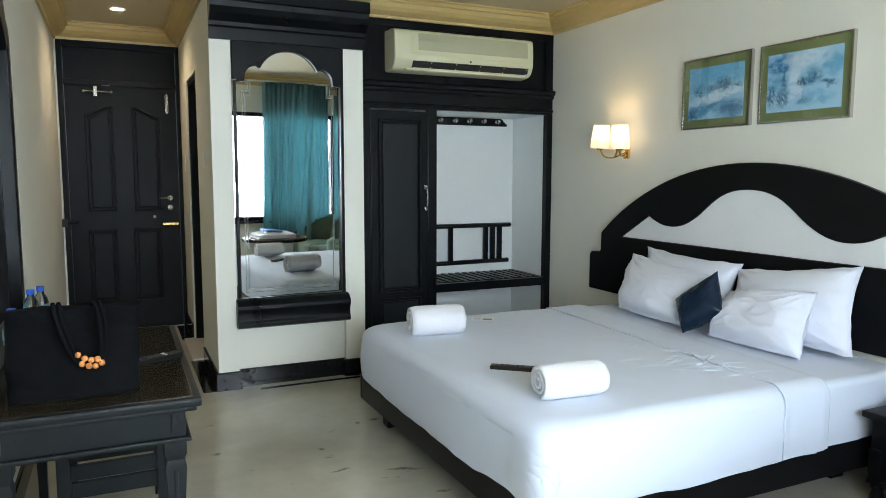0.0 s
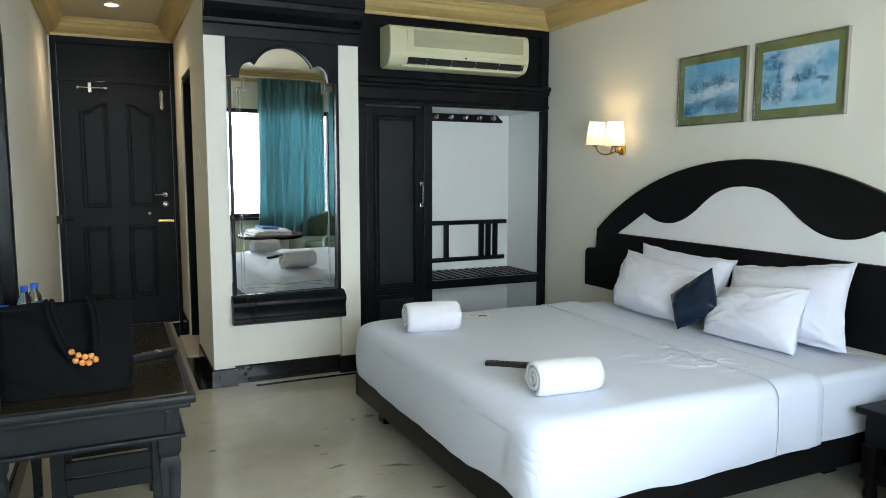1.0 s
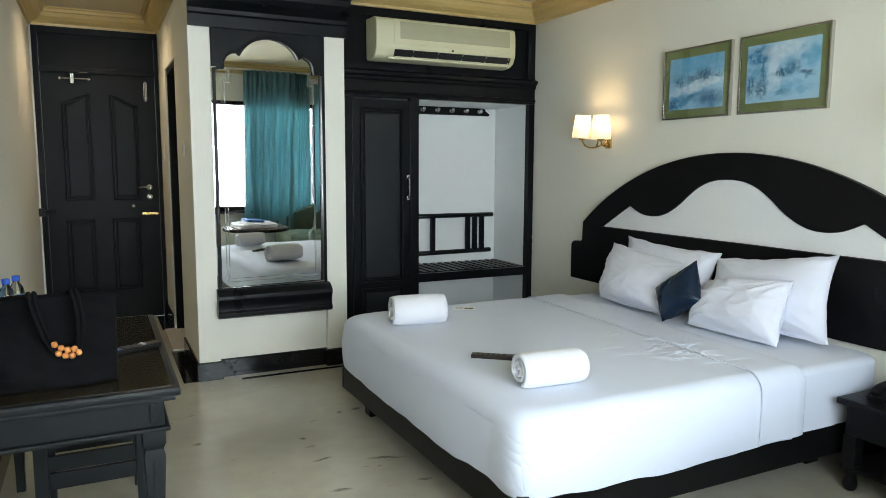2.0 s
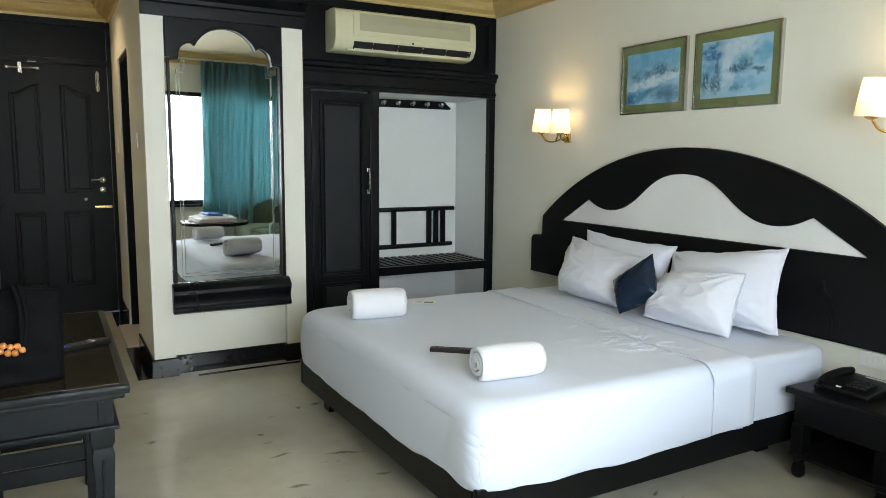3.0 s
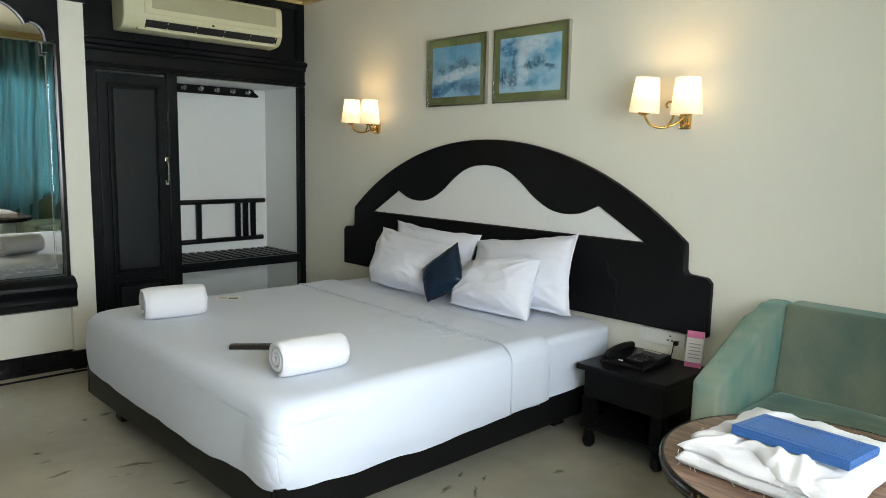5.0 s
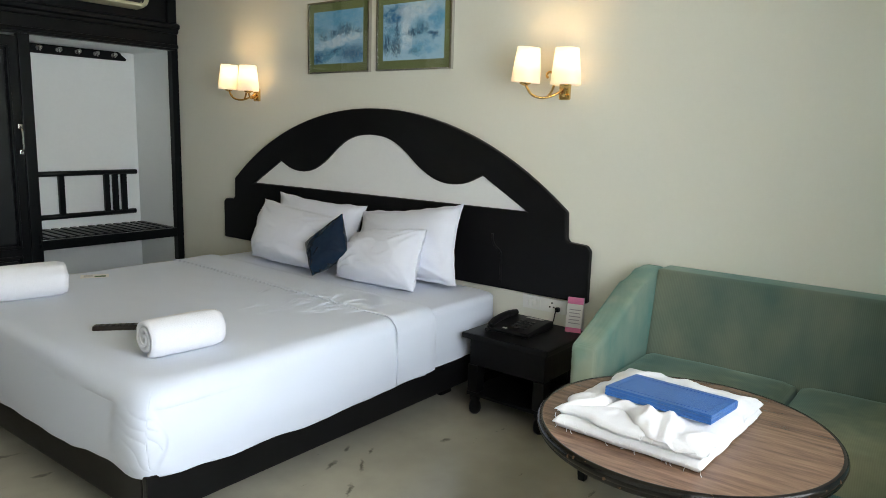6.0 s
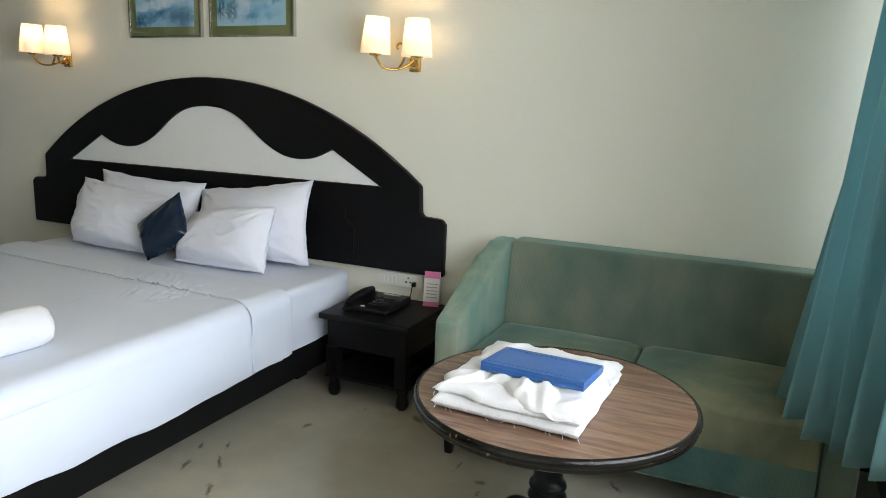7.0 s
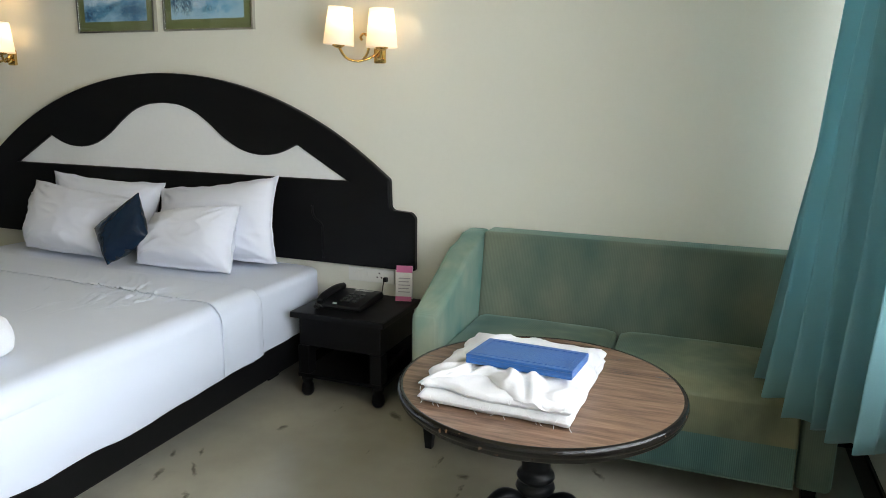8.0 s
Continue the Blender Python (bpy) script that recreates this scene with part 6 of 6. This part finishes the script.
# ---- curtain ----
def curtain():
    """A drawn-back curtain: gathered close by the wall, its front folds pushed into the room by the sofa's arm, narrow pleats above that join into broad folds."""
    bm = bmesh.new()
    n, rows = 420, 44
    grid = []
    for j in range(rows + 1):
        f = j / rows
        z = 2.70 + (0.386 - 2.70) * f
        k = f ** 1.25
        row = []
        for i in range(n + 1):
            u = i / n * 1.4 - 0.4
            if u < 0:
                q = (u + 0.4) / 0.4
                p = Vector((-0.140 - (0.220 + 0.10 * k) * q, -5.605 + (0.05 + 0.12 * k) * max(0.0, (q - 0.8) / 0.2)))
                out = Vector((-0.2, 1.0))
                ph = q * 2 * math.pi * 4.0
                amp = 0.022
            else:
                top = Vector((-0.375 - 0.75 * u, -5.502 - 0.052 * u))
                low = Vector((-0.590 - 0.54 * u, -5.278 - 0.285 * u))
                p = top.lerp(low, k)
                out = Vector((-0.15, 1.0)).lerp(Vector((-0.60, 0.80)), k).normalized()
                ph = u * 2 * math.pi * 5.0 + 0.9 * math.sin(u * 7.0 + 1.0) + 1.2
                amp = (0.072 + 0.060 * k) * (0.85 + 0.5 * noise.noise(Vector((u * 4, 0.5, f))))
            broad = math.sin(ph + 0.55 * math.sin(ph))
            broad = math.copysign(abs(broad) ** 0.75, broad)
            fine = math.sin(2 * ph + 1.0 + 0.8 * noise.noise(Vector((u * 6, f, 0))))
            mixed = (0.60 + 0.50 * k) * broad + (0.45 * (1 - k) + 0.06) * fine
            mixed += 0.15 * noise.noise(Vector((u * 14, f * 3.0, 4.0)))
            p += out * amp * mixed
            zz = z + 0.100 * max(0.0, u) * f + (0.022 * math.sin(ph) + 0.014 * noise.noise(Vector((u * 9, 0, 0)))) * f ** 8
            row.append(bm.verts.new((p.x, max(p.y, -5.655), zz)))
        grid.append(row)
    for j in range(rows):
        for i in range(n):
            bm.faces.new((grid[j][i], grid[j][i + 1], grid[j + 1][i + 1], grid[j + 1][i]))
    ob = single("curtain", bm, CURTAIN, "teal fabric curtain drawn back in deep folds beside the window", "curtain", smooth=True)
    mod = ob.modifiers.new("cloth thickness", "SOLIDIFY")
    mod.thickness = 0.003
    return ob


curtain()
rod = thing("curtain_track", (-1.9, -5.55, 2.70), "slim white curtain track under the cornice", "curtain track")
part("track", boxed(-3.75, -0.05, -5.578, -5.548, 2.700, 2.722, 0.003), WHITE_PL, rod)
part("bracket", boxed(-1.92, -1.88, -5.665, -5.5785, 2.704, 2.722, 0.002), WHITE_PL, rod)
part("bracket", boxed(-3.62, -3.58, -5.665, -5.5785, 2.704, 2.722, 0.002), WHITE_PL, rod)

# ---- desk with its stool, and what lies on it ----
EX0, EX1, EY0, EY1, EZ = LEFT + 0.02, -3.215, -2.835, -1.590, 0.742
desk = thing("desk", ((EX0 + EX1) / 2, (EY0 + EY1) / 2, 0), "black wooden writing desk with carved legs", "desk")
part("desktop", boxed(EX0, EX1, EY0, EY1, EZ - 0.030, EZ, 0.011), BLACK_S, desk)
part("veneer", boxed(EX0 + 0.012, EX1 - 0.026, EY0 + 0.026, EY1 - 0.026, EZ - 0.004, EZ + 0.0018, 0.001), DESKTOP, desk, "glossy dark brown top")
part("edge_mould", boxed(EX0 + 0.012, EX1 - 0.016, EY0 + 0.014, EY1 - 0.014, EZ - 0.046, EZ - 0.0305, 0.005), BLACK_S, desk)
part("apron", boxed(EX0 + 0.03, EX1 - 0.05, EY0 + 0.045, EY1 - 0.045, 0.605, EZ - 0.0465, 0.003), BLACK_S, desk)
part("lower_mould", boxed(EX0 + 0.02, EX1 - 0.034, EY0 + 0.030, EY1 - 0.030, 0.590, 0.6045, 0.005), BLACK_S, desk)
for x in (EX0 + 0.08, EX1 - 0.085):
    for y in (EY0 + 0.078, EY1 - 0.078):
        sgn = -1 if y < -2.2 else 1
        part("fluted_block", boxed(x - 0.010, x + 0.010, y + sgn * 0.036, y + sgn * 0.0395, 0.622, 0.685, 0.003), BLACK_S, desk)
        bm = bmesh.new()
        rings = []
        for z, w in ((0.589, 0.036), (0.545, 0.036), (0.525, 0.028), (0.50, 0.034), (0.30, 0.024), (0.10, 0.018), (0.0, 0.018)):
            rings.append([bm.verts.new((x + a * w, y + b * w, z)) for a, b in ((-1, -1), (1, -1), (1, 1), (-1, 1))])
        for p, q in zip(rings, rings[1:]):
            for i in range(4):
                bm.faces.new((p[i], p[(i + 1) % 4], q[(i + 1) % 4], q[i]))
        bm.faces.new(rings[0][::-1])
        bm.faces.new(rings[-1])
        lg = part("leg", bm, BLACK_S, desk, bevel=0.003)
        part("flute", boxed(x - 0.006, x + 0.006, y + sgn * 0.030, y + sgn * 0.036, 0.33, 0.49, 0.003), BLACK_S, lg)

st = thing("stool", (-3.50, -2.0, 0), "black wooden stool pushed under the desk", "stool")
part("seat", boxed(-3.70, -3.29, -2.225, -1.78, 0.425, 0.470, 0.012), BLACK_S, st)
for x in (-3.675, -3.315):
    for y in (-2.20, -1.805):
        part("leg", boxed(x - 0.024, x + 0.024, y - 0.024, y + 0.024, 0.0, 0.4245, 0.004), BLACK_S, st)
for y in (-2.20, -1.805):
    pts = [(-3.650, 0.424), (-3.340, 0.424), (-3.340, 0.362)] + [(-3.495 + 0.155 * math.cos(radians(a)), 0.352 + 0.022 * math.sin(radians(a))) for a in range(20, 161, 20)] + [(-3.650, 0.352)]
    part("arched_rail", prism(bmesh.new(), pts, "y", y - 0.012, y + 0.012), BLACK_S, st)
    part("slat", boxed(-3.650, -3.340, y - 0.010, y + 0.010, 0.277, 0.338, 0.003), BLACK_S, st)
    part("slat", boxed(-3.650, -3.340, y - 0.010, y + 0.010, 0.205, 0.268, 0.003), BLACK_S, st)

# dressing mirror surround over the desk
dm = thing("dressing_mirror", (LEFT + 0.02, -2.2, EZ + 0.002), "tall dark wooden dressing mirror surround over the desk", "mirror")
D0, D1 = -2.75, -1.36


def ogee(grow):
    pts = [(D0 + 0.09 - grow, EZ + 0.09 - grow), (D1 - 0.09 + grow, EZ + 0.09 - grow), (D1 - 0.09 + grow, 2.02)]
    pts += [(D1 - 0.10 - 0.045 * i + grow, 2.03 + 0.14 * math.sin(i / 6 * math.pi / 2)) for i in range(7)]
    pts += [(D0 + 0.10 + 0.045 * i - grow, 2.03 + 0.14 * math.sin(i / 6 * math.pi / 2)) for i in range(6, -1, -1)]
    pts.append((D0 + 0.09 - grow, 2.02))
    return pts


outer = [(D0, EZ + 0.003), (D1, EZ + 0.003), (D1, 2.06), (D1 - 0.03, 2.13), (D1 - 0.09, 2.16), (D1 - 0.13, 2.22), (D1 - 0.20, 2.30), (D0 + 0.20, 2.30), (D0 + 0.13, 2.22), (D0 + 0.09, 2.16), (D0 + 0.03, 2.13), (D0, 2.06)]
part("surround", holed(bmesh.new(), outer, ogee(0.0), "x", LEFT + 0.0005, LEFT + 0.040), BLACK, dm, bevel=0.005)
part("mirror_glass", prism(bmesh.new(), ogee(0.006), "x", LEFT + 0.001, LEFT + 0.012), MIRROR, dm)

# black tote bag with wooden beads
bag = thing("tote_bag", (-3.59, -2.60, EZ), "large black fabric tote bag with wooden beads on the desk", "bag")
bm = bmesh.new()
rows_b = []
nb = 72
for j in range(25):
    f = j / 24
    z = EZ + 0.004 + 0.300 * f
    hw, hd = 0.195 + 0.004 * f, 0.085 * (1 - 0.72 * f) + 0.010
    ring = []
    for i in range(nb):
        a = 2 * math.pi * i / nb
        c, s = math.cos(a), math.sin(a)
        r = (abs(c) ** 5 + abs(s) ** 5) ** (-0.2)
        x, y = -3.59 + hw * r * c, -2.60 + hd * r * s
        w = 0.034 * noise.noise(Vector((x * 6, z * 7, s))) * (0.3 + f) + 0.017 * noise.noise(Vector((x * 13 + z * 8, z * 16, s)))
        w += 0.010 * (0.4 - abs(noise.noise(Vector((x * 5 + z * 9, z * 11 - x * 4, s + 4.0))))) * min(1.0, 6 * f)
        ring.append(bm.verts.new((x + w * 0.25 * c, y + w * (1 if s > 0 else -1) * min(1, abs(s) * 2), z + (0.022 * noise.noise(Vector((x * 6, 0, 0))) - 0.010) * f)))
    rows_b.append(ring)
for p, q in zip(rows_b, rows_b[1:]):
    for i in range(nb):
        bm.faces.new((p[i], p[(i + 1) % nb], q[(i + 1) % nb], q[i]))
bm.faces.new(rows_b[0])
bm.faces.new(rows_b[-1])
part("bag_body", bm, CLOTH, bag, smooth=True)
yb = -2.715
for off in (0.0, 0.016):
    pts = smooth_path([(-3.645 + off, -2.64, EZ + 0.305), (-3.640 + off, -2.672, EZ + 0.310), (-3.632 + off, -2.690, EZ + 0.265), (-3.605 + off, yb + 0.006, EZ + 0.18), (-3.572 + off * 0.5, yb, EZ + 0.125), (-3.535, yb, EZ + 0.112),
                       (-3.502 - off * 0.5, yb, EZ + 0.14), (-3.49 - off, yb + 0.010, EZ + 0.21), (-3.495 - off, -2.690, EZ + 0.275), (-3.507 - off, -2.672, EZ + 0.312), (-3.515 - off, -2.64, EZ + 0.305)], 6)
    part("cord_handle", tube(bmesh.new(), pts, 0.0075, 10), CLOTH, bag, "braided black cord", smooth=True)
for x, z in ((-3.574, 0.154), (-3.556, 0.141), (-3.538, 0.134), (-3.519, 0.135), (-3.564, 0.124), (-3.545, 0.115), (-3.526, 0.114), (-3.507, 0.122)):
    bm = lathe(bmesh.new(), [(0.004, -0.009), (0.0085, -0.007), (0.0105, 0), (0.0085, 0.007), (0.004, 0.009)], (0, 0, 0), 14)
    bmesh.ops.rotate(bm, verts=bm.verts, cent=(0, 0, 0), matrix=Matrix.Rotation(radians(80), 3, "Y"))
    bmesh.ops.translate(bm, verts=bm.verts, vec=(x, yb - 0.008, EZ + z))
    part("bead", bm, BEAD, bag, "varnished orange-brown wooden bead", smooth=True)

# water bottles
def bottle(x, y):
    b = thing("water_bottle", (x, y, EZ), "small clear plastic water bottle with a blue cap on the desk", "bottle", "water bottles on the desk")
    prof = [(0.024, 0.001), (0.031, 0.006), (0.032, 0.05), (0.030, 0.075), (0.032, 0.10), (0.032, 0.150), (0.026, 0.180), (0.014, 0.200), (0.013, 0.215)]
    bd = part("bottle_body", lathe(bmesh.new(), prof, (x, y, EZ), 24), GLASS, b, smooth=True)
    part("wrapper", lathe(bmesh.new(), [(0.0326, 0.10), (0.0326, 0.145)], (x, y, EZ), 24), LABELM, b, "pale blue wrapper", smooth=True)
    part("cap", lathe(bmesh.new(), [(0.0155, 0.208), (0.0160, 0.210), (0.0160, 0.228), (0.0145, 0.231)], (x, y, EZ), 24), CAP, b, "blue screw cap")


bottle(-3.800, -1.72)
bottle(-3.770, -1.64)
bottle(-3.815, -2.20)

rc = thing("remote_control", (-3.325, -2.29, EZ), "black remote control lying on the desk", "remote control")
part("body", boxed(-3.42, -3.23, -2.315, -2.265, EZ + 0.0015, EZ + 0.022, 0.007), PHONE, rc)
for i in range(5):
    for j in range(2):
        part("button", boxed(-3.405 + i * 0.026, -3.393 + i * 0.026, -2.305 + j * 0.022, -2.293 + j * 0.022, EZ + 0.0215, EZ + 0.0245, 0.001), CAP if i == 0 else (PRINT if i > 3 else AC_D), rc)
rc.rotation_euler = (0, 0, radians(26))
